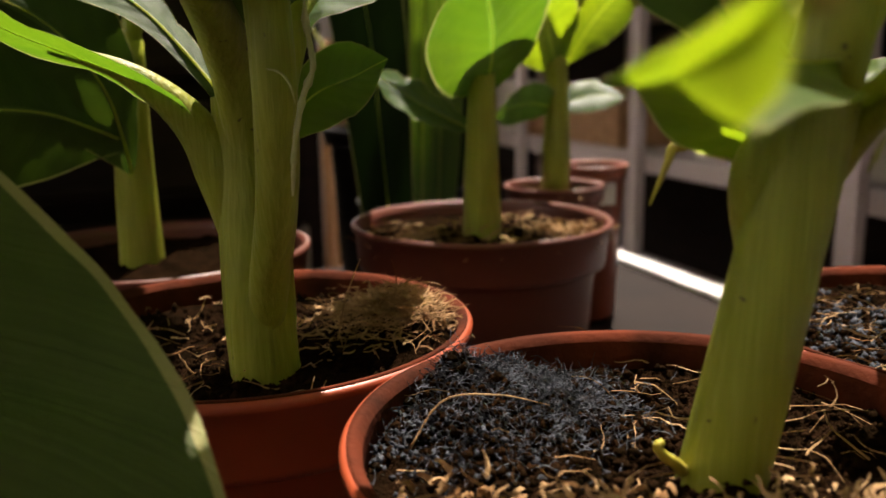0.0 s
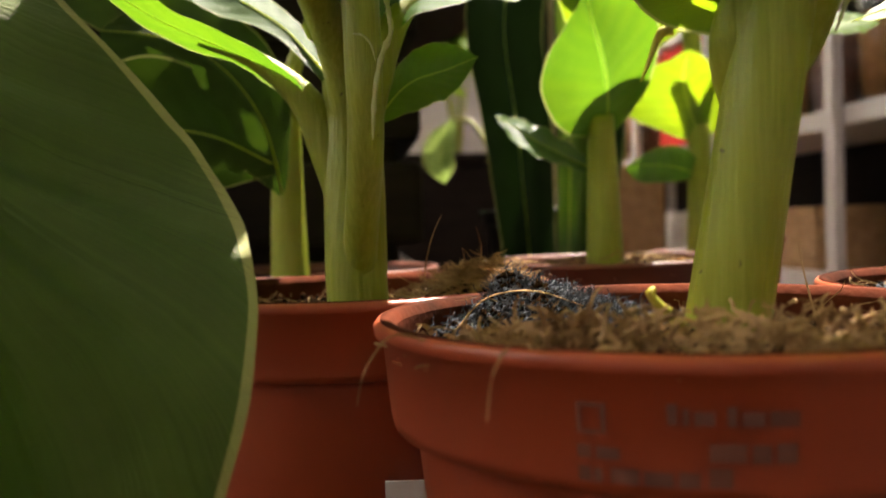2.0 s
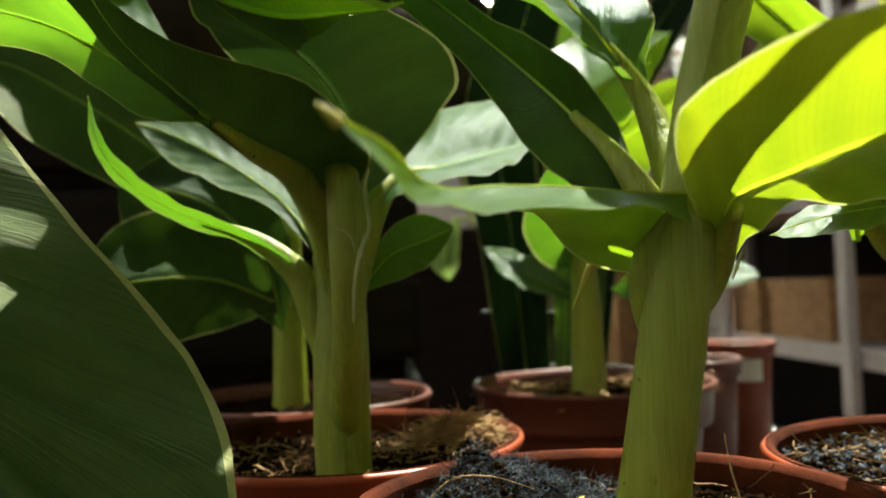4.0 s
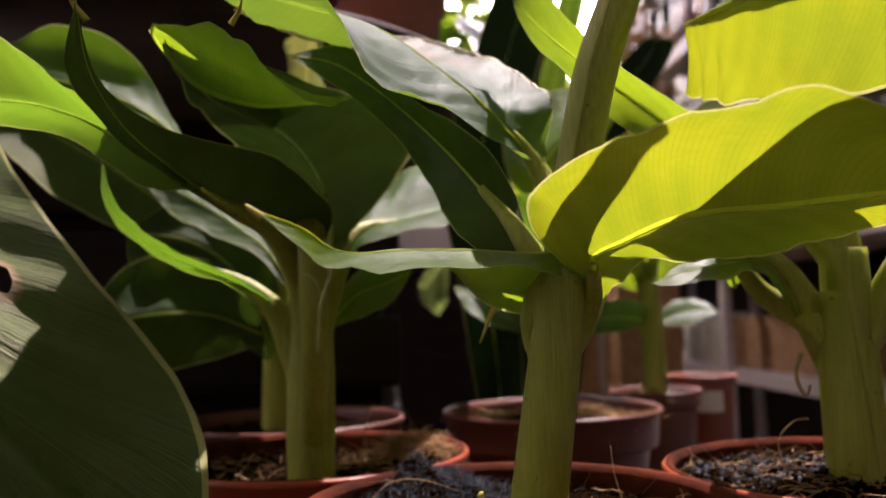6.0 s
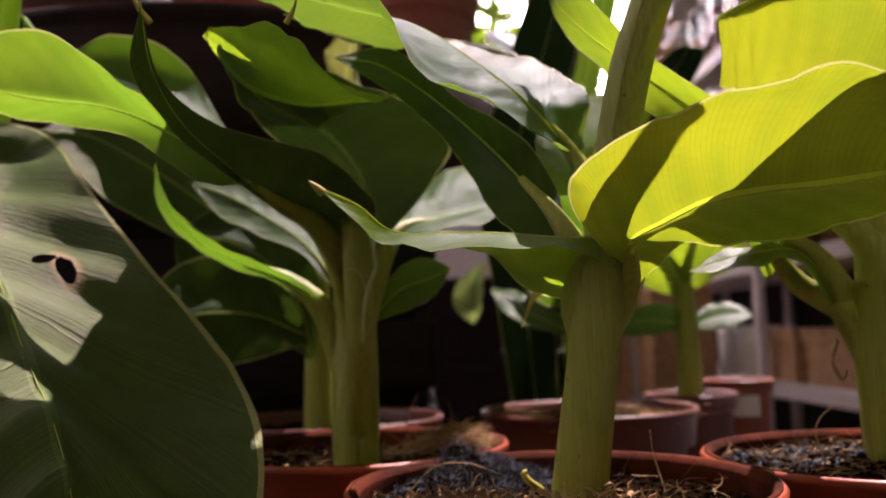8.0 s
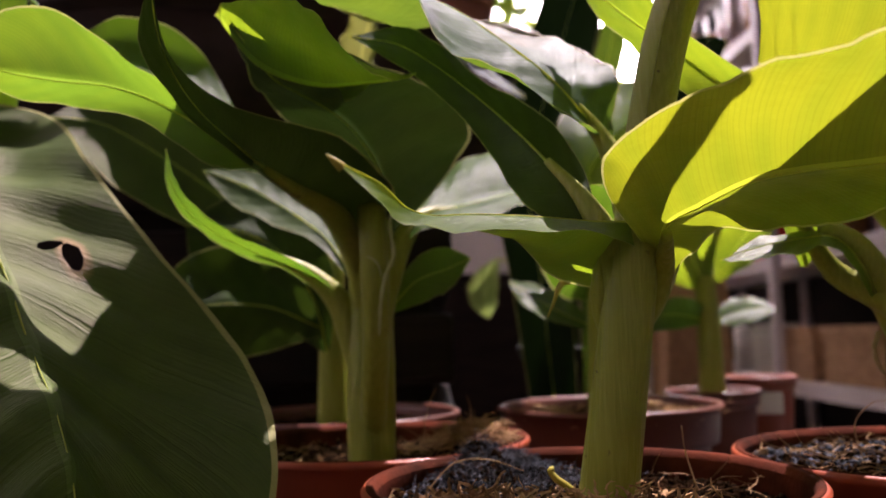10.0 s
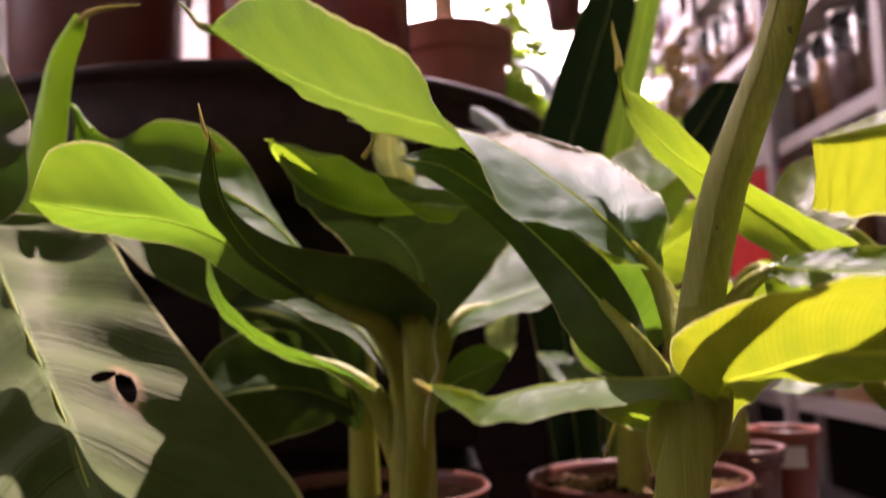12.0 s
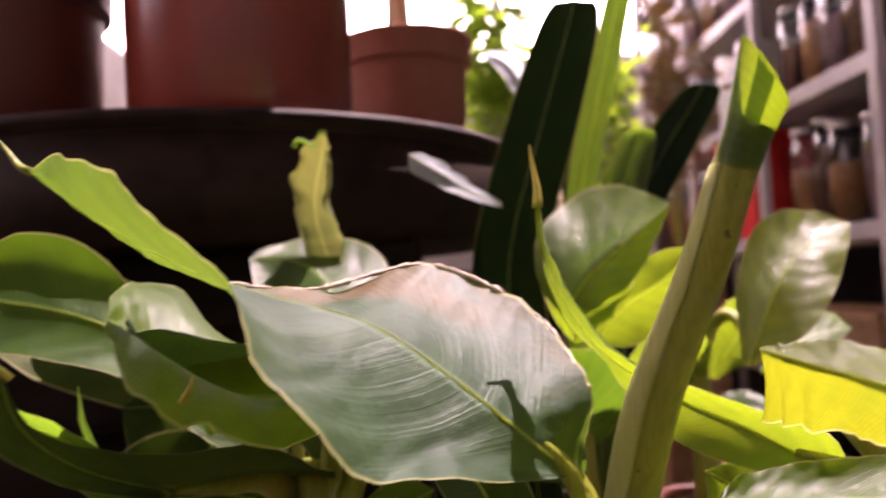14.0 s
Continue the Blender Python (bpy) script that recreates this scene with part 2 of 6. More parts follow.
def tube_into(bm, pts, radii, sides=10, flat=1.0, caps=True, phase=0.0):
    """A tube along pts (already dense) with a radius for each."""
    rings = []
    up = Vector((0.13, 0.31, 0.94))
    for i, p in enumerate(pts):
        d = (pts[min(i + 1, len(pts) - 1)] - pts[max(i - 1, 0)]).normalized()
        s = d.cross(up)
        if s.length < 0.05:
            s = d.cross(Vector((1, 0, 0)))
        s.normalize()
        w = s.cross(d)
        r = radii[i]
        rings.append([bm.verts.new(p + (s * math.cos(a) + w * flat * math.sin(a)) * r)
                      for a in (2 * math.pi * k / sides + phase for k in range(sides))])
    for a, b in zip(rings, rings[1:]):
        for k in range(sides):
            bm.faces.new((a[k], a[(k + 1) % sides], b[(k + 1) % sides], b[k]))
    if caps:
        bm.faces.new(rings[0][::-1])
        bm.faces.new(rings[-1])


def tube(name, pts, r0, r1, mat, parent=None, n=16, sides=12, flat=1.0, label="", mid=None):
    bm = bmesh.new()
    q = spline(pts, n)
    rad = []
    for i in range(n):
        t = i / (n - 1)
        r = r0 + (r1 - r0) * t
        if mid:
            r += (mid - (r0 + r1) / 2) * 4 * t * (1 - t)
        rad.append(max(r, 0.0001))
    tube_into(bm, q, rad, sides, flat)
    return part(name, bm, mat, parent, label)


def lathe(name, profile, mat, parent=None, sides=64, label="", wobble=0.0, smooth=True):
    """A turned form; profile: (radius, height) from the first to the last ring, closed where the radius is 0."""
    bm = bmesh.new()
    rings = []
    for r, z in profile:
        if r < 1e-6:
            rings.append([bm.verts.new((0, 0, z))])
        else:
            rings.append([bm.verts.new((r * (1 + wobble * math.sin(2 * a + 1)) * math.cos(a), r * math.sin(a), z))
                          for a in (2 * math.pi * k / sides for k in range(sides))])
    for a, b in zip(rings, rings[1:]):
        if len(a) == 1 and len(b) == 1:
            continue
        for k in range(sides):
            j = (k + 1) % sides
            if len(a) == 1:
                bm.faces.new((a[0], b[j], b[k]))
            elif len(b) == 1:
                bm.faces.new((a[k], a[j], b[0]))
            else:
                bm.faces.new((a[k], a[j], b[j], b[k]))
    bmesh.ops.recalc_face_normals(bm, faces=bm.faces)
    ob = part(name, bm, mat, parent, label, smooth)
    return ob


def box_into(bm, size, m, bevel=0.0):
    r = bmesh.ops.create_cube(bm, size=1.0, matrix=m @ Matrix.Diagonal((*size, 1)))
    if bevel:
        edges = list({e for v in r["verts"] for e in v.link_edges})
        bmesh.ops.bevel(bm, geom=edges, offset=bevel, segments=2, affect='EDGES', profile=0.6)


def box(name, size, m, mat, parent=None, label="", bevel=0.0):
    bm = bmesh.new()
    box_into(bm, size, m, bevel)
    return part(name, bm, mat, parent, label, smooth=False)


LEAF_SEED = [0]


def leaf(plant, mat, rib_r, rib, left, right, nu=30, nv=7, bulge=0.08, ripple=0.006, label="", corr=0.0, waves=7, hole=()):
    """A banana blade spanned between its midrib and its two margins, with a raised midrib."""
    LEAF_SEED[0] += 1
    if not isinstance(bulge, tuple):
        bulge = (bulge, bulge)
    seed = LEAF_SEED[0] * 7.3
    bm = bmesh.new()
    uvl = bm.loops.layers.uv.new("UVMap")
    a, b, c = spline(rib, nu), spline(left, nu), spline(right, nu)
    rows = []
    for i in range(nu):
        t = i / (nu - 1)
        along = (a[min(i + 1, nu - 1)] - a[max(i - 1, 0)]).normalized()
        row = []
        for j in range(-nv, nv + 1):
            s = abs(j) / nv
            e = (b if j < 0 else c)[i]
            w = e - a[i]
            nrm = w.cross(along) if j < 0 else along.cross(w)
            p = a[i] + w * s
            if nrm.length > 1e-7:
                nrm.normalize()
                wl = w.length
                p += nrm * (math.sin(math.pi * s) * bulge[j > 0] * wl)
                p += nrm * (corr * math.sin(6.283 * waves * (t - 0.13 * s ** 1.4) + (j > 0)) * math.sin(math.pi * min(1, s * 0.93 + 0.07)) ** 0.6)
                p += nrm * (s ** 2 * ripple * min(1, wl / 0.015) * 0.5 * noise.noise(Vector((t * 9 + seed, (j > 0) * 5.0, seed))))
                p += nrm * (s * ripple * 0.12 * noise.noise(Vector((t * 34 + seed, j / nv * 2.8, seed))))
            row.append(p)
        rows.append(row)

    def sample(u, v):
        x, y = max(0.0, min(nu - 1.001, u * (nu - 1))), max(0.0, min(2 * nv - 0.001, (v + 1) * nv))
        i0, j0 = int(x), int(y)
        fx, fy = x - i0, y - j0
        return rows[i0][j0].lerp(rows[i0][j0 + 1], fy).lerp(rows[i0 + 1][j0].lerp(rows[i0 + 1][j0 + 1], fy), fx)

    def inside(i, j):
        """Smallest squared distance to a hole's centre, in its radii, and that hole."""
        u, v = i / (nu - 1), j / nv - 1
        best = (9.0, None)
        for h in hole:
            du, dv = (u - h[0]) / h[2], (v - h[1]) / h[3]
            ang = math.atan2(dv, du)
            e = (du * du + dv * dv) * (1 + 0.35 * noise.noise(Vector((math.cos(ang) * 1.6, math.sin(ang) * 1.6, 3.3))))
            if e < best[0]:
                best = (e, h)
        return best
    verts = {}

    def vert(i, j):
        if (i, j) not in verts:
            p = rows[i][j]
            if hole:
                e, h = inside(i, j)
                if e < 1:
                    u, v = i / (nu - 1), j / nv - 1
                    k = 1 / math.sqrt(max(e, 0.05))
                    p = sample(h[0] + (u - h[0]) * k, h[1] + (v - h[1]) * k)
            verts[(i, j)] = bm.verts.new(p)
        return verts[(i, j)]
    for i in range(nu - 1):
        for j in range(2 * nv):
            cell = ((i, j), (i, j + 1), (i + 1, j + 1), (i + 1, j))
            if hole and all(inside(*c)[0] < 1 for c in cell):
                continue
            f = bm.faces.new([vert(*c) for c in cell])
            for lp, c in zip(f.loops, cell):
                lp[uvl].uv = (c[0] / (nu - 1), c[1] / nv - 1)
    blade = part("leaf", bm, mat, plant, label)
    bm = bmesh.new()
    tube_into(bm, a, [max(0.0002, 0.34 * rib_r * (1 - i / (nu - 1)) ** 1.2) for i in range(nu)], 8, 0.8)
    part("midrib", bm, RIB, blade)
    return blade

# ---- the room ----
# A second frame of axes for the room: u away from the window side of the table, v towards the shelves.
ORIGIN, U, V = Vector((0.034, -0.239, 0.0)), Vector((-0.346, 0.938, 0.0)), Vector((0.938, 0.346, 0.0))
ROOM_TURN = Matrix.Rotation(math.atan2(V.y, V.x), 4, 'Z')


def at_room(u, v, z):
    return ORIGIN + U * u + V * v + Vector((0, 0, z))


def room_box(u0, u1, v0, v1, z0, z1):
    """Size and pose of a box given in the room's axes."""
    c = at_room((u0 + u1) / 2, (v0 + v1) / 2, (z0 + z1) / 2)
    return (v1 - v0, u1 - u0, z1 - z0), Matrix.Translation(c) @ ROOM_TURN


def structure(name, spans, mat, label):
    bm = bmesh.new()
    for sp in spans:
        box_into(bm, *room_box(*sp))
    return tagged(part(name, bm, mat, None, smooth=False), label, name.split("_")[0], kind="structure")


FLOORMAT = surface("floor_boards", (0.12, 0.075, 0.045), (0.18, 0.12, 0.07), 5, 0.6, 0.2)
structure("floor", [(-0.88, 4.6, -1.29, 1.75, -0.85, -0.77)], FLOORMAT, "dim brown wooden floor of the room")
# Unseen ceiling, added; its two openings are placed to let the sun through.
structure("ceiling", [(-0.88, 0.6, -1.29, 1.75, 2.25, 2.33), (2.3, 2.7, -1.29, 1.75, 2.25, 2.33), (4.2, 4.6, -1.29, 1.75, 2.25, 2.33),
                      (2.7, 4.2, -1.29, 0.3, 2.25, 2.33), (2.7, 4.2, 1.5, 1.75, 2.25, 2.33),
                      (0.6, 2.3, -1.29, -0.1, 2.25, 2.33), (0.6, 2.3, 1.55, 1.75, 2.25, 2.33)], PLASTER, "unseen plastered ceiling with two openings added for sunlight")
structure("wall_right", [(-0.88, 4.6, 1.62, 1.75, -0.77, 2.25)], PLASTER, "pale plastered wall behind the shelves")
structure("wall_rear", [(-0.88, -0.75, -1.16, 1.62, -0.77, 2.25)], PLASTER, "pale plastered wall facing the plants")
structure("wall_left", [(-0.88, 4.6, -1.29, -1.16, -0.77, 0.42), (-0.88, 4.6, -1.29, -1.16, 1.85, 2.25),
                        (-0.88, -0.12, -1.29, -1.16, 0.42, 1.85), (0.78, 2.5, -1.29, -1.16, 0.42, 1.85),
                        (2.5, 3.7, -1.29, -1.16, 0.42, 1.25), (3.7, 4.6, -1.29, -1.16, 0.42, 1.85)], PLASTER,
          "pale plastered wall with a side window and an added far opening")
structure("wall_back", [(4.47, 4.6, -1.16, 1.62, -0.77, 1.42), (4.47, 4.6, -1.16, 1.62, 2.15, 2.25),
                        (4.47, 4.6, -1.16, -1.0, 1.42, 2.15), (4.47, 4.6, 1.3, 1.62, 1.42, 2.15)], PLASTER,
          "pale plastered wall with a bright wide window")
PALE_PAINT = surface("white_paint", (0.72, 0.70, 0.68), (0.80, 0.78, 0.76), 20, 0.45, 0.1)
FRAMEMAT = surface("window_paint", (0.62, 0.60, 0.57), (0.72, 0.70, 0.67), 20, 0.5, 0.1)


def window_bars(name, along_u, spots, fixed, z0, z1, label):
    w = tagged(empty(name, at_room(*((spots[0], fixed) if along_u else (fixed, spots[0])), z0)), label, "window", kind="structure")
    base = w.matrix_world.inverted()

    def bar(nm, *sp):
        size, m = room_box(*sp)
        box(nm, size, base @ m, FRAMEMAT, w, bevel=0.004)
    for s in spots:
        bar("window_frame", *((s - 0.025, s + 0.025, fixed - 0.03, fixed + 0.03) if along_u else (fixed - 0.03, fixed + 0.03, s - 0.025, s + 0.025)), z0, z1)
    for z in (z0 + 0.03, z1 - 0.03):
        for a, b in zip(spots, spots[1:]):
            a, b = a + 0.026, b - 0.026
            bar("window_rail", *((a, b, fixed - 0.02, fixed + 0.02) if along_u else (fixed - 0.02, fixed + 0.02, a, b)), z - 0.025, z + 0.025)
    return w


window_bars("window_1", True, (-0.095, 0.755), -1.225, 0.42, 1.85, "narrow painted window beside the plants")
# This second one is added out of view to light the shelf fronts.
window_bars("added_window", True, (2.525, 3.675), -1.225, 1.25, 1.85, "unseen window added to light the shelves")
window_bars("window_2", False, (-0.97, 0.45, 1.27), 4.535, 1.42, 2.15, "bright painted window high behind the shelves")
# pale overexposed sky beyond the back window
m, n, l, b = material("pale_sky")
b.inputs["Base Color"].default_value = (0, 0, 0, 1)
b.inputs["Emission Color"].default_value = (1.0, 0.93, 0.86, 1)
b.inputs["Emission Strength"].default_value = 9.0
SKYGLOW = m
bm = bmesh.new()
box_into(bm, *room_box(6.0, 6.05, -3.5, 3.5, -1.0, 4.0))
tagged(part("backdrop", bm, SKYGLOW, None, smooth=False), "pale overexposed sky beyond the window", "backdrop", kind="structure")

bm = bmesh.new()
box_into(bm, *room_box(-1.6, 1.9, -2.25, -2.2, -0.6, 3.2))
SIDEGLOW = SKYGLOW.copy()
SIDEGLOW.node_tree.nodes["Principled BSDF"].inputs["Emission Strength"].default_value = 1.15
tagged(part("backdrop", bm, SIDEGLOW, None, smooth=False), "pale bright sky beyond the side window", "backdrop", kind="structure")
# Glowing sheet added beyond the far opening; it brightens the shelves.
bm = bmesh.new()
box_into(bm, *room_box(2.0, 5.2, -2.25, -2.2, -0.6, 3.2))
SHELFGLOW = SKYGLOW.copy()
SHELFGLOW.node_tree.nodes["Principled BSDF"].inputs["Emission Strength"].default_value = 5.0
tagged(part("backdrop", bm, SHELFGLOW, None, smooth=False), "glowing sheet added beyond the far window to light the shelves", "backdrop", kind="structure")

# ---- table ----
table = empty("table", at_room(0.4, -0.3, -0.77), "dark wooden table that holds the potted seedlings", "table")
tb = table.matrix_world.inverted()


def table_part(nm, *sp):
    size, mm = room_box(*sp)
    return box(nm, size, tb @ mm, WOOD, table, bevel=0.003)


table_part("tabletop", -0.12, 0.90, -1.05, 0.40, -0.035, 0.0)
size, mm = room_box(-0.12, 0.90, 0.378, 0.400, 0.0005, 0.006)
box("edge_strip", size, tb @ mm, PALE_PAINT, table, "white painted edge strip", bevel=0.0015)
for u_, v_ in ((-0.05, -0.98), (-0.05, 0.35), (0.83, -0.98), (0.83, 0.35)):
    table_part("leg", u_ - 0.035, u_ + 0.035, v_ - 0.035, v_ + 0.035, -0.77, -0.036)


# ---- pots ----
def flower_pot(x, y, z, r, h, mat, label, band=0.17, lip=0.0016, group="seedling pots", base_share=0.72, pot_name="flower_pot"):
    """Plastic nursery pot: tapered wall, a collar below the rim and a rolled lip."""
    pot = empty(pot_name, (x, y, z), label, "flower pot", group)
    bh = band * 2 * r
    rb = r * base_share
    rc = r * 0.955
    t = 0.0014 if r < 0.1 else 0.003
    lathe("wall", [(0, 0), (rb - 0.004, 0), (rb, 0.003), (rc * 0.915, h - bh - 0.002), (rc * 0.922, h - bh - 0.0003), (rc * 0.915 - t, h - bh - 0.0003), (rb - t, 0.004), (0, 0.004)], mat, pot, 96)
    lathe("collar", [(rc * 0.918 - t, h - bh), (rc * 0.925, h - bh), (rc * 0.992, h - bh + 0.0007), (rc, h - bh + 0.003), (r - lip, h - 0.004), (r, h - 0.003), (r + 0.0003, h - 0.0012),
                     (r - 0.0006, h), (r - lip - t, h - 0.0008), (r - lip - t - 0.0006, h - 0.005), (rc - t, h - bh + 0.003), (rc * 0.918 - t, h - bh)], mat, pot, 96)
    if mat is TERRA:
        # Dried soil and the rim's shade are both put into this dark film.
        ri = r - lip - t - 0.0009
        lathe("dirt_shade_film", [(ri - 0.0004, h - 0.0020), (ri + 0.0006, h - 0.0001), (r - 0.0012, h + 0.0003), (r - 0.0012, h - 0.0002), (ri - 0.0003, h - 0.005), (rc - t - 0.0004, h - bh + 0.003), (rc - t - 0.0010, h - bh + 0.003), (ri - 0.0004, h - 0.0020)],
              RIM_DIRT_SHADE, pot, 96, "dark film of dried soil and painted rim shade")
    return pot


R_POT, H_POT = 0.065, 0.115
pot_m = flower_pot(0, 0, 0, R_POT, H_POT, TERRA, "terracotta-coloured plastic nursery pot with faded dark print on its collar")
pot_l = flower_pot(-0.1032, 0.0771, 0, R_POT, H_POT, TERRA, "terracotta-coloured plastic nursery pot in the shade")
pot_r = flower_pot(0.1037, 0.0741, 0, R_POT, H_POT, TERRA, "terracotta-coloured plastic nursery pot with a speckled seedling")
pot_f = flower_pot(-0.032, 0.250, 0, 0.064, H_POT, TERRA_DARK, "shade-darkened plastic nursery pot behind the first row")
pot_b = flower_pot(0.054, 0.4688, 0, 0.0275, 0.118, TERRA_SHADED, "shade-darkened red plastic pot with a white paper sticker")
pot_g = flower_pot(0.020, 0.402, 0, 0.034, 0.112, TERRA_DARK, "small shade-darkened plastic pot with a sunlit seedling")
pot_s = flower_pot(-0.172, 0.19, 0, R_POT, H_POT, TERRA_DARK, "plastic nursery pot coloured dark for deep shade")


def soil(x, y, z, r, mounds, label, seed=0.0, n=44):
    """Heaped potting soil filling a pot; mounds: (x, y, radius, height)."""
    bm = bmesh.new()
    rings = [[bm.verts.new((0, 0, 0))]]
    for i in range(1, n + 1):
        rr = r * i / n
        rings.append([bm.verts.new((rr * math.cos(a), rr * math.sin(a), 0)) for a in (2 * math.pi * k / 72 for k in range(72))])
    for k in range(72):
        bm.faces.new((rings[0][0], rings[1][k], rings[1][(k + 1) % 72]))
    for a, b_ in zip(rings[1:], rings[2:]):
        for k in range(72):
            bm.faces.new((a[k], b_[k], b_[(k + 1) % 72], a[(k + 1) % 72]))
    for v in bm.verts:
        v.co.z = soil_height(v.co.x, v.co.y, mounds, seed)
    ob = part("potting_soil", bm, SOIL, None)
    ob.matrix_world = Matrix.Translation((x, y, z))
    return tagged(ob, label, "soil", kind="stuff")


def soil_height(x, y, mounds, seed):
    h = sum(hh * math.exp(-((x - mx) ** 2 + (y - my) ** 2) / mr ** 2) for mx, my, mr, hh in mounds)
    q = Vector((x, y, seed))
    lumps = 0.0030 * noise.noise(q * 130) + 0.0022 * abs(noise.noise(q * 290)) + 0.0012 * noise.noise(q * 700)
    return h + lumps * max(0.0, min(1.0, (0.0615 - math.hypot(x, y)) / 0.006))


def crumbs(name, x, y, z, spots, count, mounds, seed, mat, label, size=(0.0005, 0.0017)):
    """Loose crumbs strewn on the soil; spots: (x, y, spread)."""
    rnd = random.Random(int(seed * 100) + count)
    verts, faces = [], []
    for _ in range(count):
        sx, sy, sp = rnd.choice(spots)
        px, py = sx + rnd.gauss(0, sp), sy + rnd.gauss(0, sp)
        if px * px + py * py > 0.061 ** 2:
            continue
        s = rnd.uniform(*size)
        base = len(verts)
        c = Vector((px, py, soil_height(px, py, mounds, seed) + s * 0.35))
        for d in ((1, 0, 0), (-1, 0, 0), (0, 1, 0), (0, -1, 0), (0, 0, 1), (0, 0, -1)):
            verts.append(c + Vector(d) * s * rnd.uniform(0.5, 1.2) + Vector((rnd.uniform(-1, 1), rnd.uniform(-1, 1), rnd.uniform(-1, 1))) * s * 0.35)
        faces += [tuple(base + k for k in t) for t in ((0, 2, 4), (2, 1, 4), (1, 3, 4), (3, 0, 4), (2, 0, 5), (1, 2, 5), (3, 1, 5), (0, 3, 5))]
    me = bpy.data.meshes.new(name)
    me.from_pydata(verts, [], faces)
    me.materials.append(mat)
    me.shade_smooth()
    ob = new(name, me)
    ob.matrix_world = Matrix.Translation((x, y, z))
    return tagged(ob, label, "soil", kind="stuff")


def fibres(name, x, y, z, spots, count, mounds, seed, mat, label, length=(0.006, 0.022), thick=(0.00012, 0.0004), lift=0.004, up=0.0):
    """Bent root and coir fibres lying on the soil."""
    rnd = random.Random(int(seed * 100) + count + 7)
    verts, faces = [], []
    for _ in range(count):
        sx, sy, sp = rnd.choice(spots)
        px, py = sx + rnd.gauss(0, sp), sy + rnd.gauss(0, sp)
        if px * px + py * py > 0.062 ** 2:
            continue
        ln, r = rnd.uniform(*length), rnd.uniform(*thick)
        a = rnd.uniform(0, 6.283)
        rise = rnd.uniform(-0.2, 0.8) ** 3 + up * rnd.random()
        p = Vector((px, py, soil_height(px, py, mounds, seed) + rnd.uniform(0, lift)))
        d = Vector((math.cos(a), math.sin(a), rise)).normalized()
        ring0 = None
        k = 6
        for i in range(k):
            s = d.cross(Vector((0.2, 0.1, 1))).normalized()
            w = s.cross(d)
            rr = r * (1 - 0.7 * i / k)
            base = len(verts)
            verts += [p + s * rr, p - s * rr * 0.5 + w * rr * 0.87, p - s * rr * 0.5 - w * rr * 0.87]
            if ring0 is not None:
                for q in range(3):
                    faces.append((ring0 + q, ring0 + (q + 1) % 3, base + (q + 1) % 3, base + q))
            ring0 = base
            p = p + d * (ln / k)
            d = (d + Vector((rnd.uniform(-1, 1), rnd.uniform(-1, 1), rnd.uniform(-1, 0.8))) * 0.45).normalized()
    me = bpy.data.meshes.new(name)
    me.from_pydata(verts, [], faces)
    me.materials.append(mat)
    ob = new(name, me)
    ob.matrix_world = Matrix.Translation((x, y, z))
    return tagged(ob, label, "fibre", kind="stuff")


MOUND_M = [(-0.034, 0.026, 0.018, 0.010), (-0.045, 0.030, 0.006, 0.006), (0.0, -0.02, 0.03, 0.003), (-0.015, -0.047, 0.022, 0.0055), (0.028, -0.045, 0.025, 0.006)]
soil(0, 0, 0.1055, 0.0618, MOUND_M, "dark potting soil heaped at one side of the pot", 1.0)
crumbs("grey_soil_crumbs", 0, 0, 0.1055, [(-0.034, 0.022, 0.012), (-0.048, 0.010, 0.008), (-0.018, 0.030, 0.010)], 1500, MOUND_M, 1.0, ASHY, "bluish grey fluffy crumbs on the soil", (0.0003, 0.0011))
crumbs("soil_crumbs", 0, 0, 0.1055, [(0, 0, 0.03), (0.02, 0.02, 0.02), (-0.034, 0.022, 0.014)], 3600, MOUND_M, 1.0, CRUMB, "dark brown soil crumbs", (0.0004, 0.0017))
fibres("grey_root_hairs", 0, 0, 0.1055, [(-0.035, 0.018, 0.014), (-0.02, 0.026, 0.012)], 2200, MOUND_M, 1.0, ASHY, "grey fuzzy fibres on the soil", (0.002, 0.007), (0.00008, 0.00022), 0.003, 0.9)
fibres("coir_fibres", 0, 0, 0.1055, [(-0.022, -0.046, 0.010), (0.004, -0.050, 0.010), (0.028, -0.046, 0.012), (-0.042, -0.032, 0.008)], 1100, MOUND_M, 1.0, COIR, "brown coir fibres along the front of the pot", (0.002, 0.008), (0.00022, 0.0009), 0.005, 1.0)
crumbs("coir_crumbs", 0, 0, 0.1055, [(-0.02, -0.045, 0.012), (0.02, -0.046, 0.014)], 650, MOUND_M, 1.0, COIR, "pale brown coir crumbs", (0.0005, 0.0022))
fibres("coir_fibres", 0, 0, 0.1055, [(0.02, 0.01, 0.028)], 90, MOUND_M, 1.0, COIR, "loose coir fibres on dark soil", (0.008, 0.026), (0.00010, 0.00028), 0.004)
MOUND_L = [(0.044, 0.004, 0.017, 0.010), (0.03, 0.025, 0.016, 0.004)]
soil(-0.1032, 0.0771, 0.1055, 0.0615, MOUND_L, "dark potting soil with a heap of coir", 2.0)
crumbs("soil_crumbs", -0.1032, 0.0771, 0.1055, [(0, 0, 0.03)], 1500, MOUND_L, 2.0, CRUMB, "dark brown soil crumbs")
fibres("coir_fibres", -0.1032, 0.0771, 0.1055, [(0.044, 0.003, 0.008), (0.036, 0.014, 0.010)], 1300, MOUND_L, 2.0, COIR, "heap of brown coir fibres at the rim", (0.003, 0.013), (0.00010, 0.0004), 0.006)
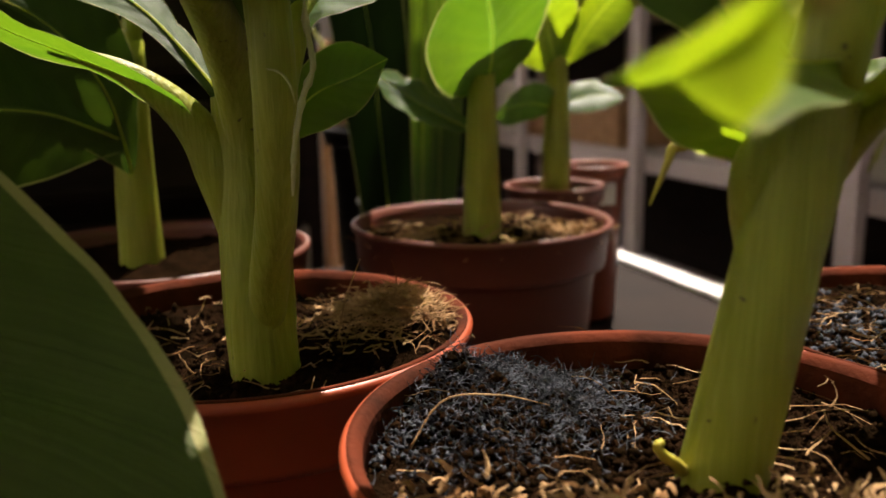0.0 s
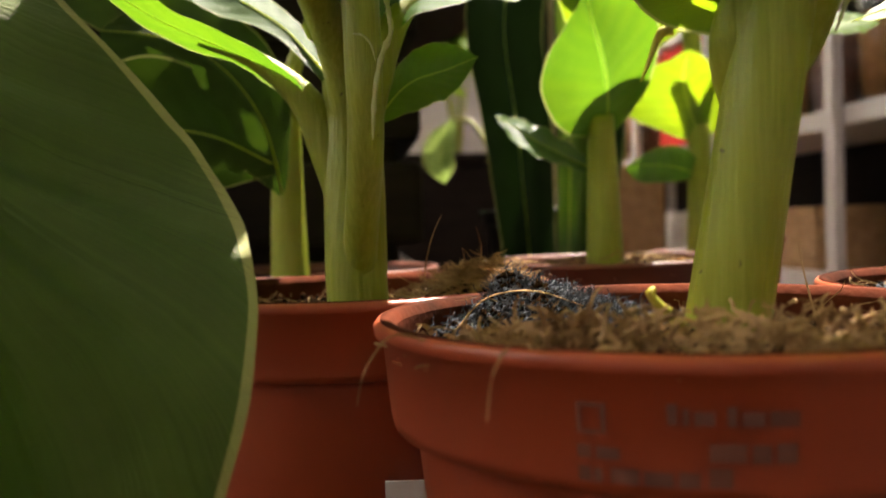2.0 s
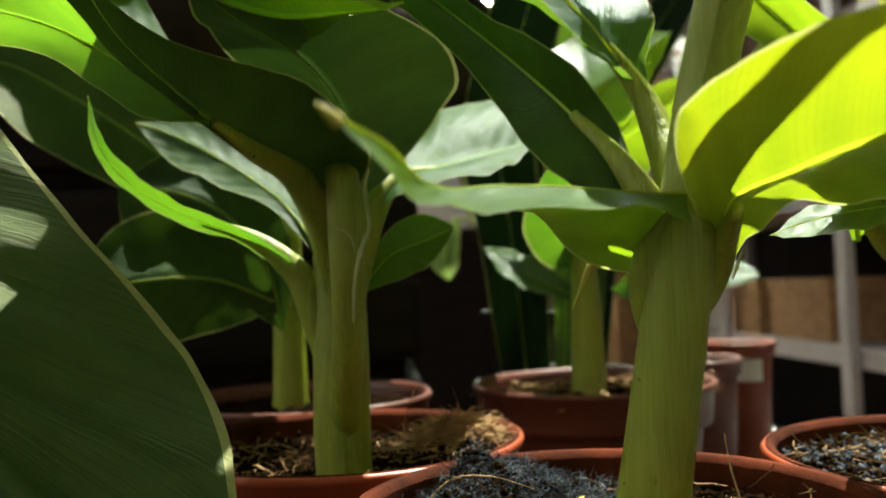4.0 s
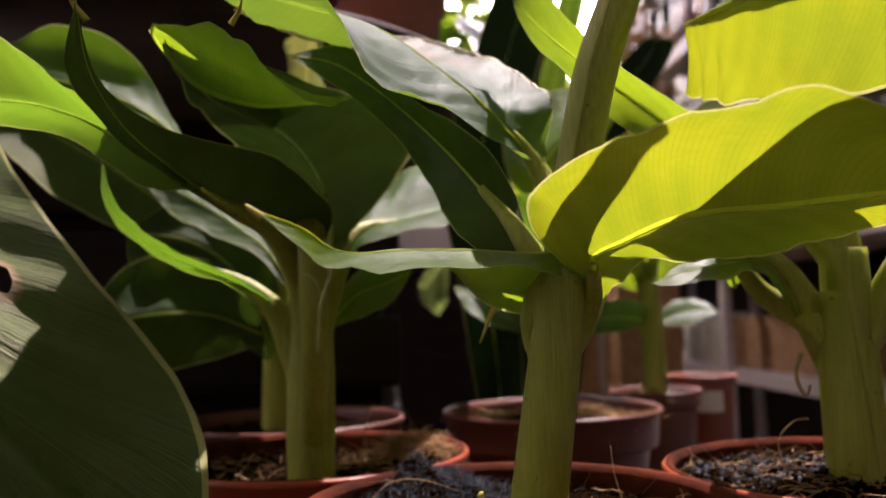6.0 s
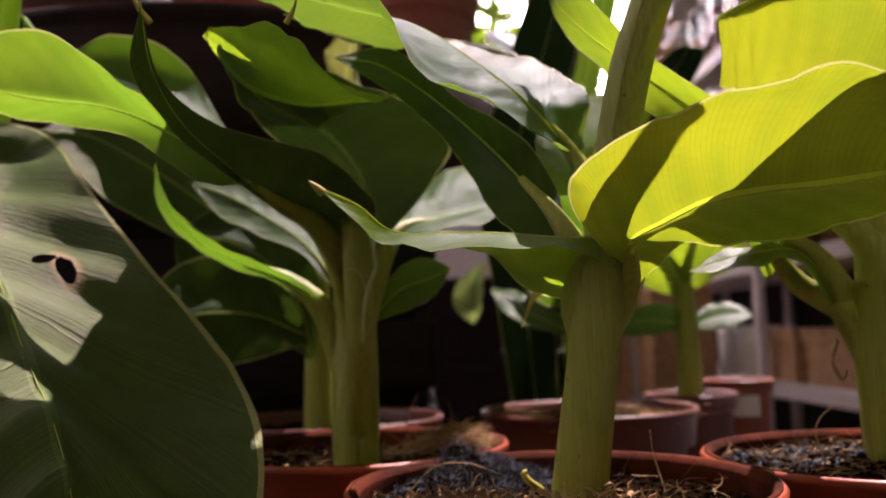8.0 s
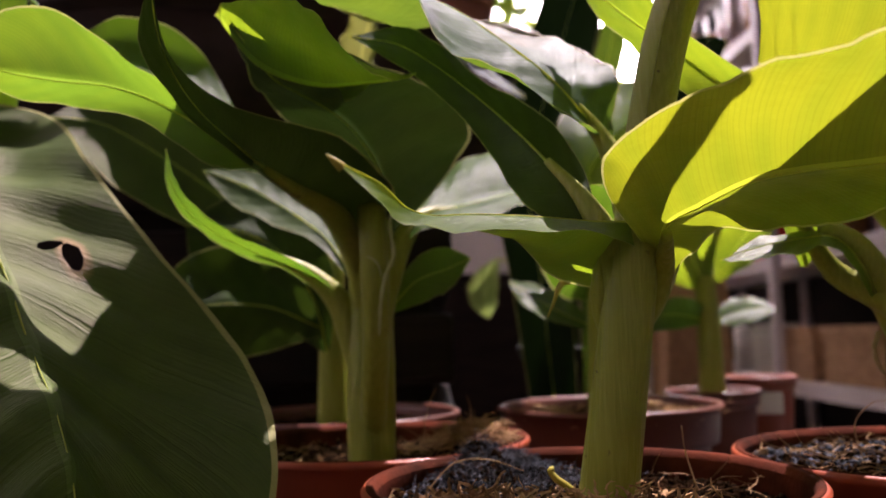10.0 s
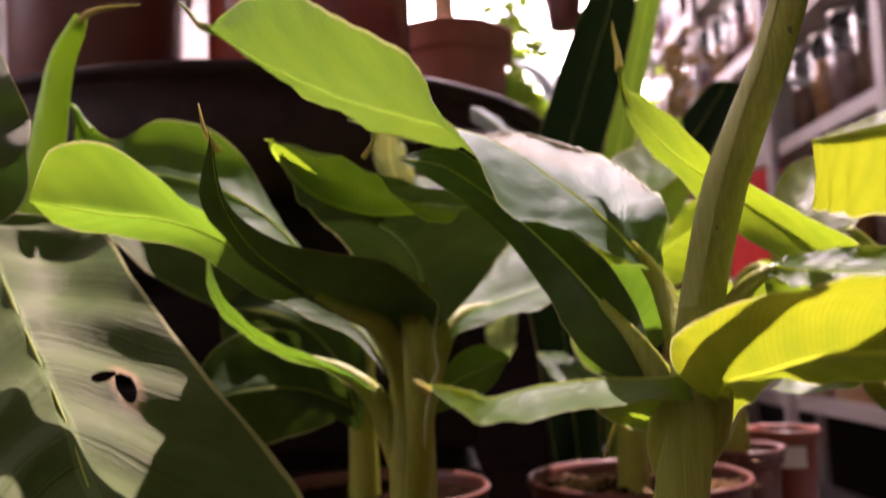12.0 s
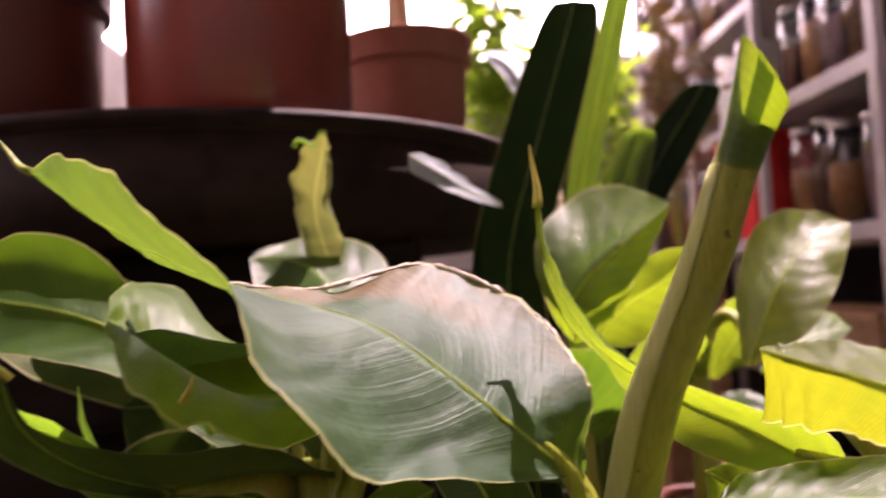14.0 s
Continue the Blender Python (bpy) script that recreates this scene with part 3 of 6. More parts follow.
fibres("coir_fibres", -0.1032, 0.0771, 0.1055, [(-0.02, -0.01, 0.03)], 160, MOUND_L, 2.0, COIR, "loose coir fibres on dark soil", (0.004, 0.014), (0.00012, 0.0004), 0.004)
MOUND_B = [(0.0, 0.0, 0.02, 0.003)]
MOUND_R = [(0.0, 0.0, 0.04, 0.006)]
soil(0.1037, 0.0741, 0.108, 0.0615, MOUND_R, "dark grey potting soil", 3.0)
crumbs("soil_crumbs", 0.1037, 0.0741, 0.108, [(-0.02, -0.01, 0.03)], 1800, MOUND_R, 3.0, CRUMB, "dark brown soil crumbs")
crumbs("grey_soil_crumbs", 0.1037, 0.0741, 0.108, [(-0.03, 0.0, 0.016)], 700, MOUND_R, 3.0, ASHY, "bluish grey fluffy crumbs on the soil")
fibres("coir_fibres", 0.1037, 0.0741, 0.108, [(-0.02, -0.02, 0.03)], 260, MOUND_R, 3.0, COIR, "loose coir fibres on dark soil", (0.006, 0.02), (0.00012, 0.0004), 0.004)
soil(-0.032, 0.250, 0.106, 0.0607, MOUND_R, "dark potting soil", 4.0)
fibres("coir_fibres", -0.032, 0.250, 0.106, [(0.045, -0.012, 0.010), (-0.035, -0.03, 0.014), (0.02, -0.02, 0.02)], 520, MOUND_R, 4.0, COIR, "brown coir fibres on dark soil", (0.004, 0.014), (0.0002, 0.0006), 0.005)
soil(0.054, 0.4688, 0.111, 0.0245, MOUND_B, "dark potting soil filling a small pot", 5.0)
soil(0.020, 0.402, 0.105, 0.0305, MOUND_B, "dark potting soil filling a small pot", 5.5)
fibres("coir_fibres", 0.020, 0.402, 0.105, [(0.0, -0.012, 0.010)], 160, MOUND_B, 5.5, COIR, "brown coir fibres on dark soil", (0.004, 0.010), (0.0002, 0.0006), 0.004)
soil(-0.172, 0.19, 0.106, 0.0615, MOUND_R, "dark potting soil", 6.0)

# ---- seedlings ----
plant_m = empty("banana_plant", (0.0078, -0.0117, 0.108), "young banana plant with broad yellow-green leaves and a rolled new leaf", "banana plant", "banana seedlings")
plant_l = empty("banana_plant", (-0.0949, 0.0589, 0.105), "young banana plant with darker green drooping leaves", "banana plant", "banana seedlings")
plant_r = empty("banana_plant", (0.115, 0.075, 0.108), "young banana plant with a speckled stem and glowing leaves", "banana plant", "banana seedlings")
plant_back = empty("banana_plant", (-0.172, 0.178, 0.106), "young banana plant with a whitish stem foot in shade", "banana plant", "banana seedlings")
plant_f = empty("banana_plant", (-0.030, 0.232, 0.106), "small banana seedling with a rounded leaf in the second row", "banana plant", "banana seedlings")
plant_g = empty("banana_plant", (0.022, 0.396, 0.110), "small banana seedling with sunlit leaves near the shelves", "banana plant", "banana seedlings")
plant_front = empty("house_plant", (-0.27, -0.04, 0.0), "large dark waxy leaf with a ragged brown hole", "plant")
PLANTS = {ob: ob.matrix_world.translation.copy() for ob in (plant_m, plant_l, plant_r, plant_back, plant_f, plant_g, plant_front)}
for ob in PLANTS:
    ob.location = (0, 0, 0)

def stalk(plant, pts, r0, r1, name="petiole"):
    """A leaf stalk that grows out of the stem it clasps."""
    bm = bmesh.new()
    q = spline(pts, 24)
    rad = [(r0 + (r1 - r0) * i / 23) * min(1.0, 0.55 + 0.45 * i / 8) for i in range(24)]
    tube_into(bm, q, rad, 20)
    return part(name, bm, STEM, plant)


tube("stem", [(0.0068, -0.0114, 0.1040), (0.0102, -0.0125, 0.1250), (0.0134, -0.0135, 0.1450), (0.0166, -0.0145, 0.1650), (0.0194, -0.0154, 0.1820)], 0.0083, 0.0068, STEM, plant_m, 28, 24)
stalk(plant_m, [(0.0123, -0.0096, 0.1523), (0.0103, -0.0126, 0.1639), (0.0113, -0.0155, 0.1737), (0.0151, -0.0193, 0.1814), (0.0192, -0.0216, 0.1858)], 0.0062, 0.0012)
stalk(plant_m, [(0.0145, -0.0078, 0.1522), (0.0192, -0.0084, 0.1620), (0.0244, -0.0107, 0.1700), (0.0270, -0.0169, 0.1761), (0.0289, -0.0285, 0.1814)], 0.0066, 0.0014)
stalk(plant_m, [(0.0170, -0.0120, 0.1640), (0.0215, -0.0130, 0.1850), (0.0290, -0.0150, 0.2000), (0.0360, -0.0172, 0.2095), (0.0430, -0.0168, 0.2138)], 0.0056, 0.0014)
stalk(plant_m, [(0.0150, -0.0140, 0.1550), (0.0178, -0.0071, 0.1850), (0.0135, 0.0028, 0.2040), (0.0073, 0.0037, 0.2180), (-0.0050, -0.0074, 0.2330)], 0.0070, 0.0010)
stalk(plant_m, [(0.0142, -0.0137, 0.1500), (0.0135, -0.0153, 0.1760), (0.0067, -0.0149, 0.1920), (-0.0050, -0.0114, 0.2070)], 0.0072, 0.0012)
tube("rolled_leaf", [(0.0174, -0.0148, 0.1700), (0.0233, -0.0173, 0.2041), (0.0314, -0.0228, 0.2343), (0.0385, -0.0262, 0.2520), (0.0454, -0.0295, 0.2671), (0.0525, -0.0342, 0.2862), (0.0564, -0.0368, 0.2955)], 0.0064, 0.0040, STEM, plant_m, 30, 18)


def leaf_mouth(plant, foot, top, r0, r1, turn):
    """The rolled leaf's open mouth: a sheet wound a little over once, flaring to a slanted edge."""
    a, b_ = Vector(foot), Vector(top)
    axis = (b_ - a).normalized()
    s = axis.cross(Vector((0, 1, 0))).normalized()
    w = axis.cross(s)
    bm = bmesh.new()
    uvl = bm.loops.layers.uv.new("UVMap")
    rows = []
    for i in range(12):
        t = i / 11
        row = []
        for k in range(37):
            ang = turn + 7.0 * k / 36
            r = (r0 + (r1 - r0) * t ** 1.5) * (0.92 + 0.12 * k / 36)
            slant = 1.0 - 0.45 * (0.5 + 0.5 * math.cos(ang - turn - 2.2))
            row.append(bm.verts.new(a + (b_ - a) * t * slant + (s * math.cos(ang) + w * math.sin(ang)) * r))
        rows.append(row)
    for i in range(11):
        for k in range(36):
            f = bm.faces.new((rows[i][k], rows[i][k + 1], rows[i + 1][k + 1], rows[i + 1][k]))
            for lp, (di, dk) in zip(f.loops, ((0, 0), (0, 1), (1, 1), (1, 0))):
                lp[uvl].uv = ((i + di) / 11, 0.1 + 0.8 * (k + dk) / 36)
    return part("leaf_mouth", bm, FRESH, plant)


leaf_mouth(plant_m, (0.0529, -0.0351, 0.2856), (0.0607, -0.0406, 0.3075), 0.0042, 0.0060, 1.2)


def sheath(plant, pts, r0, r1, a0, a1, b0, b1, mat=None, name="leaf_sheath"):
    """A leaf base wrapped round the stem; it opens from angles a0..a1 at its foot to b0..b1 at its top."""
    bm = bmesh.new()
    q = spline(pts, 20)
    inner, outer = [], []
    for i, p in enumerate(q):
        t = i / 19
        lo, hi = radians(a0 + (b0 - a0) * t ** 2), radians(a1 + (b1 - a1) * t ** 2)
        r = r0 + (r1 - r0) * t
        ring_i, ring_o = [], []
        for k in range(19):
            a = lo + (hi - lo) * k / 18
            d = Vector((math.cos(a), math.sin(a), 0))
            thick = 0.0009 * math.sin(math.pi * (0.04 + 0.92 * k / 18)) ** 0.35 * min(1.0, 0.15 + t * 4)
            ring_i.append(bm.verts.new(p + d * (r - 0.0002)))
            ring_o.append(bm.verts.new(p + d * (r + thick)))
        inner.append(ring_i)
        outer.append(ring_o)
    for i in range(19):
        for k in range(18):
            bm.faces.new((outer[i][k], outer[i][k + 1], outer[i + 1][k + 1], outer[i + 1][k]))
            bm.faces.new((inner[i][k + 1], inner[i][k], inner[i + 1][k], inner[i + 1][k + 1]))
        for k, flip in ((0, False), (18, True)):
            f = (outer[i][k], outer[i + 1][k], inner[i + 1][k], inner[i][k])
            bm.faces.new(f[::-1] if flip else f)
    for k in range(18):
        bm.faces.new((outer[19][k], outer[19][k + 1], inner[19][k + 1], inner[19][k]))
    return part(name, bm, mat or STEM, plant)


# Overlapping flap; the rolled leaf's lit side is put into its pale colour.
sheath(plant_m, [(0.0233, -0.0173, 0.2041), (0.0314, -0.0228, 0.2343), (0.0385, -0.0262, 0.2520), (0.0454, -0.0295, 0.2671), (0.0525, -0.0342, 0.2862)], 0.0062, 0.0042, 165, 262, 150, 235, LITSTEM, "rolled_flap")
sheath(plant_l, [(-0.0947, 0.0585, 0.1060), (-0.0958, 0.0608, 0.1300), (-0.0970, 0.0638, 0.1600), (-0.0979, 0.0657, 0.1800)], 0.0094, 0.0080, -230, -60, -170, -85)
sheath(plant_l, [(-0.0953, 0.0599, 0.1200), (-0.0970, 0.0638, 0.1600), (-0.0984, 0.0669, 0.1920), (-0.0987, 0.0677, 0.2000)], 0.0091, 0.0068, -85, 110, -70, 40)
sheath(plant_r, [(0.1036, 0.0610, 0.1082), (0.1027, 0.0611, 0.1311), (0.1017, 0.0611, 0.1551), (0.1017, 0.0606, 0.1742)], 0.0106, 0.0084, -230, -70, -180, -95)
tube("stem", [(-0.0945, 0.0579, 0.1000), (-0.0958, 0.0608, 0.1300), (-0.0970, 0.0638, 0.1600), (-0.0984, 0.0669, 0.1920), (-0.0989, 0.0681, 0.2050)], 0.0095, 0.0066, STEM, plant_l, 24, 24)
stalk(plant_l, [(-0.0958, 0.0608, 0.1300), (-0.1027, 0.0623, 0.1546), (-0.1097, 0.0598, 0.1726), (-0.1228, 0.0543, 0.1857), (-0.1400, 0.0477, 0.1930)], 0.0096, 0.0010)
stalk(plant_l, [(-0.0964, 0.0623, 0.1450), (-0.0973, 0.0577, 0.1830), (-0.0991, 0.0378, 0.2038), (-0.0999, 0.0118, 0.2090), (-0.0987, -0.0119, 0.2131)], 0.0088, 0.0012)
stalk(plant_l, [(-0.0964, 0.0623, 0.1450), (-0.0904, 0.0652, 0.1794), (-0.0814, 0.0759, 0.2049), (-0.0695, 0.0945, 0.2118)], 0.0088, 0.0012)
stalk(plant_l, [(-0.0972, 0.0643, 0.1650), (-0.0922, 0.0661, 0.1992), (-0.0891, 0.0612, 0.2207)], 0.0068, 0.0020)
tube("stem", [(0.1036, 0.0610, 0.1024), (0.1022, 0.0611, 0.1311), (0.1022, 0.0611, 0.1551), (0.1017, 0.0602, 0.1886)], 0.0108, 0.0075, STEM, plant_r, 24, 24)
stalk(plant_r, [(0.0998, 0.0745, 0.1417), (0.0939, 0.0665, 0.1579), (0.0880, 0.0598, 0.1726), (0.0813, 0.0532, 0.1829), (0.0718, 0.0452, 0.1890)], 0.0078, 0.0026)
stalk(plant_r, [(0.1022, 0.0611, 0.1503), (0.1170, 0.0582, 0.1771), (0.1340, 0.0400, 0.2050), (0.1360, -0.0100, 0.2320), (0.1220, -0.0620, 0.2420), (0.0976, -0.0855, 0.2398)], 0.0096, 0.0014)
stalk(plant_r, [(0.1022, 0.0611, 0.1455), (0.1017, 0.0592, 0.1809), (0.0845, 0.0573, 0.2020), (0.0615, 0.0344, 0.2173)], 0.0092, 0.0016)
stalk(plant_r, [(0.1022, 0.0611, 0.1503), (0.1008, 0.0611, 0.1933), (0.0836, 0.0612, 0.2134), (0.0692, 0.0507, 0.2297)], 0.0088, 0.0016)
stalk(plant_r, [(0.1022, 0.0611, 0.1311), (0.0960, 0.0611, 0.1599), (0.0749, 0.0611, 0.1752), (0.0615, 0.0420, 0.1991)], 0.0088, 0.0012)
tube("stem", [(-0.1739, 0.1786, 0.0999), (-0.1739, 0.1787, 0.1499), (-0.1699, 0.1727, 0.1999)], 0.0095, 0.006, STEM, plant_back, 16, 16)
tube("stem", [(-0.0319, 0.2325, 0.1047), (-0.0318, 0.2326, 0.1497), (-0.0318, 0.2286, 0.1847)], 0.0095, 0.006, STEM, plant_f, 16, 16)
tube("stem", [(0.0203, 0.3965, 0.1075), (0.0203, 0.3965, 0.1595), (0.0184, 0.3926, 0.2195), (0.0144, 0.3856, 0.2695)], 0.0095, 0.005, STEM, plant_g, 16, 16)
stalk(plant_g, [(0.0203, 0.3965, 0.1895), (0.0283, 0.3806, 0.2245), (0.0433, 0.3456, 0.2376), (0.0554, 0.3199, 0.2214)], 0.0062, 0.0024)

stalk(plant_back, [(-0.1705, 0.1735, 0.185), (-0.168, 0.174, 0.205), (-0.158, 0.179, 0.232), (-0.1475, 0.1835, 0.256)], 0.0058, 0.0014)
tube("inner_sheath", [(-0.0940, 0.0575, 0.1180), (-0.0908, 0.0520, 0.1330), (-0.0872, 0.0462, 0.1480), (-0.0851, 0.0430, 0.1612), (-0.0840, 0.0400, 0.1760), (-0.0840, 0.0394, 0.1908), (-0.0852, 0.0409, 0.2068)], 0.0052, 0.0054, STEM, plant_l, 20, 18)
HOLE = ((SCAR[0], SCAR[1], 0.019, 0.065), (SCAR[0] - 0.022, SCAR[1] - 0.11, 0.007, 0.10))
leaf(plant_m, FRESH_DRY, 0.0014,
     [(0.0104, 0.0086, 0.2133), (-0.0015, -0.0082, 0.2297), (-0.0152, -0.0135, 0.2427), (-0.0344, -0.0186, 0.2571), (-0.0581, -0.0254, 0.2655), (-0.0801, -0.0285, 0.2735), (-0.1036, -0.0311, 0.2863), (-0.1252, -0.0332, 0.3019)],
     [(0.0100, 0.0062, 0.2151), (-0.0066, -0.0329, 0.2222), (-0.0204, -0.0619, 0.2324), (-0.0304, -0.0757, 0.2526), (-0.0411, -0.0693, 0.2714), (-0.0683, -0.0623, 0.2895), (-0.0992, -0.0486, 0.3021), (-0.1252, -0.0332, 0.3019)],
     [(0.0112, 0.0098, 0.2148), (0.0133, 0.0119, 0.2369), (-0.0061, 0.0337, 0.2562), (-0.0402, 0.0398, 0.2721), (-0.0669, 0.0117, 0.2665), (-0.0842, -0.0148, 0.2705), (-0.1029, -0.0261, 0.2837), (-0.1252, -0.0332, 0.3019)], nu=110, nv=16, ripple=0.010, corr=0.0002, waves=13)
leaf(plant_m, FRESH, 0.0012,
     [(0.0192, -0.0217, 0.1861), (0.0109, -0.0307, 0.1857), (-0.0018, -0.0435, 0.1864), (-0.0127, -0.0587, 0.1859), (-0.0187, -0.0711, 0.1845), (-0.0202, -0.0833, 0.1848), (-0.0198, -0.0983, 0.1877), (-0.0225, -0.1121, 0.1898)],
     [(0.0202, -0.0248, 0.1791), (0.0134, -0.0453, 0.1815), (0.0020, -0.0596, 0.1808), (-0.0081, -0.0734, 0.1796), (-0.0140, -0.0838, 0.1794), (-0.0173, -0.0924, 0.1804), (-0.0190, -0.1029, 0.1842), (-0.0225, -0.1121, 0.1898)],
     [(0.0082, -0.0107, 0.1690), (-0.0034, -0.0128, 0.1724), (-0.0117, -0.0186, 0.1813), (-0.0163, -0.0290, 0.1845), (-0.0217, -0.0456, 0.1844), (-0.0240, -0.0686, 0.1846), (-0.0223, -0.0927, 0.1876), (-0.0225, -0.1121, 0.1898)], nu=48, nv=9, ripple=0.003, bulge=0.05)
leaf(plant_m, YELLOW, 0.0010,
     [(0.0261, -0.0139, 0.1747), (0.0286, -0.0267, 0.1831), (0.0384, -0.0376, 0.1866), (0.0498, -0.0448, 0.1902), (0.0601, -0.0489, 0.1910), (0.0734, -0.0509, 0.1910), (0.0868, -0.0529, 0.1917), (0.1092, -0.0625, 0.1928)],
     [(0.0220, -0.0179, 0.1795), (0.0177, -0.0555, 0.1902), (0.0213, -0.0627, 0.1991), (0.0368, -0.0729, 0.2040), (0.0501, -0.0814, 0.2060), (0.0661, -0.0858, 0.2075), (0.0827, -0.0857, 0.2082), (0.1092, -0.0625, 0.1928)],
     [(0.0287, -0.0095, 0.1715), (0.0340, -0.0116, 0.1777), (0.0413, -0.0118, 0.1824), (0.0564, -0.0111, 0.1827), (0.0696, -0.0121, 0.1834), (0.0831, -0.0174, 0.1857), (0.0965, -0.0312, 0.1880), (0.1092, -0.0625, 0.1928)], nu=48, nv=9, ripple=0.005)
leaf(plant_m, FRESH, 0.0014,
     [(0.0400, -0.0178, 0.2125), (0.0435, -0.0165, 0.2140), (0.0474, -0.0134, 0.2132), (0.0560, -0.0060, 0.2127), (0.0660, 0.0010, 0.2127), (0.0800, 0.0060, 0.2122), (0.0940, 0.0070, 0.2110), (0.1080, 0.0050, 0.2090)],
     [(0.0403, -0.0172, 0.2128), (0.0440, -0.0120, 0.2160), (0.0490, -0.0020, 0.2188), (0.0580, 0.0045, 0.2196), (0.0680, 0.0090, 0.2200), (0.0830, 0.0170, 0.2195), (0.0970, 0.0160, 0.2160), (0.1080, 0.0050, 0.2090)],
     [(0.0397, -0.0184, 0.2124), (0.0425, -0.0220, 0.2105), (0.0468, -0.0270, 0.2080), (0.0520, -0.0390, 0.2068), (0.0595, -0.0440, 0.2064), (0.0760, -0.0420, 0.2060), (0.0940, -0.0270, 0.2070), (0.1080, 0.0050, 0.2090)], nu=48, nv=9, ripple=0.006, bulge=0.12)
leaf(plant_m, RIB, 0.0004,
     [(0.0151, -0.0165, 0.1560), (0.0162, -0.0174, 0.1621), (0.0172, -0.0182, 0.1676), (0.0182, -0.0185, 0.1740), (0.0182, -0.0184, 0.1821)],
     [(0.0148, -0.0166, 0.1560), (0.0122, -0.0161, 0.1630), (0.0118, -0.0157, 0.1679), (0.0130, -0.0161, 0.1744), (0.0156, -0.0170, 0.1815)],
     [(0.0154, -0.0164, 0.1560), (0.0196, -0.0137, 0.1633), (0.0217, -0.0126, 0.1692), (0.0222, -0.0120, 0.1750), (0.0205, -0.0135, 0.1828)], nu=24, nv=6, ripple=0.002)
leaf(plant_m, SHADE_GREEN, 0.0020,
     [(0.0092, -0.0173, 0.1852), (0.0002, -0.0141, 0.2000), (-0.0102, -0.0074, 0.2124), (-0.0211, 0.0001, 0.2239), (-0.0330, 0.0047, 0.2355), (-0.0462, 0.0065, 0.2470), (-0.0604, 0.0087, 0.2568), (-0.0772, 0.0080, 0.2614)],
     [(0.0067, -0.0178, 0.1820), (-0.0058, -0.0272, 0.1899), (-0.0155, -0.0125, 0.1989), (-0.0244, -0.0020, 0.2115), (-0.0348, 0.0039, 0.2258), (-0.0477, 0.0040, 0.2393), (-0.0623, 0.0049, 0.2507), (-0.0772, 0.0080, 0.2614)],
     [(0.0099, -0.0154, 0.1887), (0.0045, -0.0073, 0.2045), (-0.0041, 0.0003, 0.2188), (-0.0168, 0.0052, 0.2308), (-0.0319, 0.0068, 0.2414), (-0.0445, 0.0107, 0.2547), (-0.0602, 0.0120, 0.2640), (-0.0772, 0.0080, 0.2614)])
leaf(plant_l, MID, 0.0014,
     [(-0.1055, 0.0639, 0.1589), (-0.1109, 0.0598, 0.1723), (-0.1196, 0.0528, 0.1831), (-0.1329, 0.0450, 0.1904), (-0.1468, 0.0384, 0.1973), (-0.1593, 0.0333, 0.2065), (-0.1687, 0.0305, 0.2200), (-0.1731, 0.0321, 0.2365)],
     [(-0.1067, 0.0636, 0.1577), (-0.1141, 0.0619, 0.1701), (-0.1243, 0.0574, 0.1819), (-0.1383, 0.0515, 0.1885), (-0.1532, 0.0445, 0.1959), (-0.1659, 0.0379, 0.2064), (-0.1732, 0.0335, 0.2203), (-0.1731, 0.0321, 0.2365)],
     [(-0.1042, 0.0640, 0.1612), (-0.1093, 0.0540, 0.1767), (-0.1169, 0.0431, 0.1865), (-0.1284, 0.0354, 0.1930), (-0.1409, 0.0303, 0.1997), (-0.1535, 0.0278, 0.2087), (-0.1648, 0.0282, 0.2213), (-0.1731, 0.0321, 0.2365)])
leaf(plant_l, SHADE_GREEN, 0.0024,
     [(-0.0996, 0.0649, 0.1956), (-0.1001, 0.0421, 0.2040), (-0.1004, 0.0187, 0.2086), (-0.0993, -0.0048, 0.2119), (-0.1001, -0.0263, 0.2181), (-0.1028, -0.0453, 0.2273), (-0.1013, -0.0618, 0.2394), (-0.0973, -0.0717, 0.2553)],
     [(-0.1008, 0.0634, 0.1956), (-0.1026, 0.0387, 0.2018), (-0.1023, 0.0142, 0.2066), (-0.1001, -0.0101, 0.2106), (-0.1007, -0.0328, 0.2168), (-0.1027, -0.0536, 0.2257), (-0.1022, -0.0696, 0.2383), (-0.0973, -0.0717, 0.2553)],
     [(-0.0977, 0.0654, 0.1968), (-0.0798, 0.0460, 0.2034), (-0.0693, 0.0239, 0.2120), (-0.0750, 0.0020, 0.2220), (-0.0856, -0.0190, 0.2260), (-0.0970, -0.0388, 0.2287), (-0.1015, -0.0581, 0.2387), (-0.0973, -0.0717, 0.2553)])
leaf(plant_l, GREEN, 0.0020,
     [(-0.0974, -0.0157, 0.2132), (-0.1071, -0.0218, 0.2206), (-0.1168, -0.0283, 0.2281), (-0.1272, -0.0347, 0.2345), (-0.1388, -0.0405, 0.2385), (-0.1516, -0.0455, 0.2402), (-0.1645, -0.0496, 0.2429), (-0.1757, -0.0570, 0.2458)],
     [(-0.0974, -0.0157, 0.2128), (-0.1068, -0.0264, 0.2118), (-0.1188, -0.0313, 0.2197), (-0.1306, -0.0343, 0.2282), (-0.1444, -0.0371, 0.2324), (-0.1586, -0.0406, 0.2350), (-0.1727, -0.0451, 0.2378), (-0.1764, -0.0563, 0.2462)],
     [(-0.0973, -0.0157, 0.2137), (-0.1047, -0.0258, 0.2246), (-0.1134, -0.0372, 0.2338), (-0.1253, -0.0450, 0.2436), (-0.1387, -0.0478, 0.2537), (-0.1528, -0.0514, 0.2629), (-0.1673, -0.0568, 0.2610), (-0.1749, -0.0577, 0.2455)])
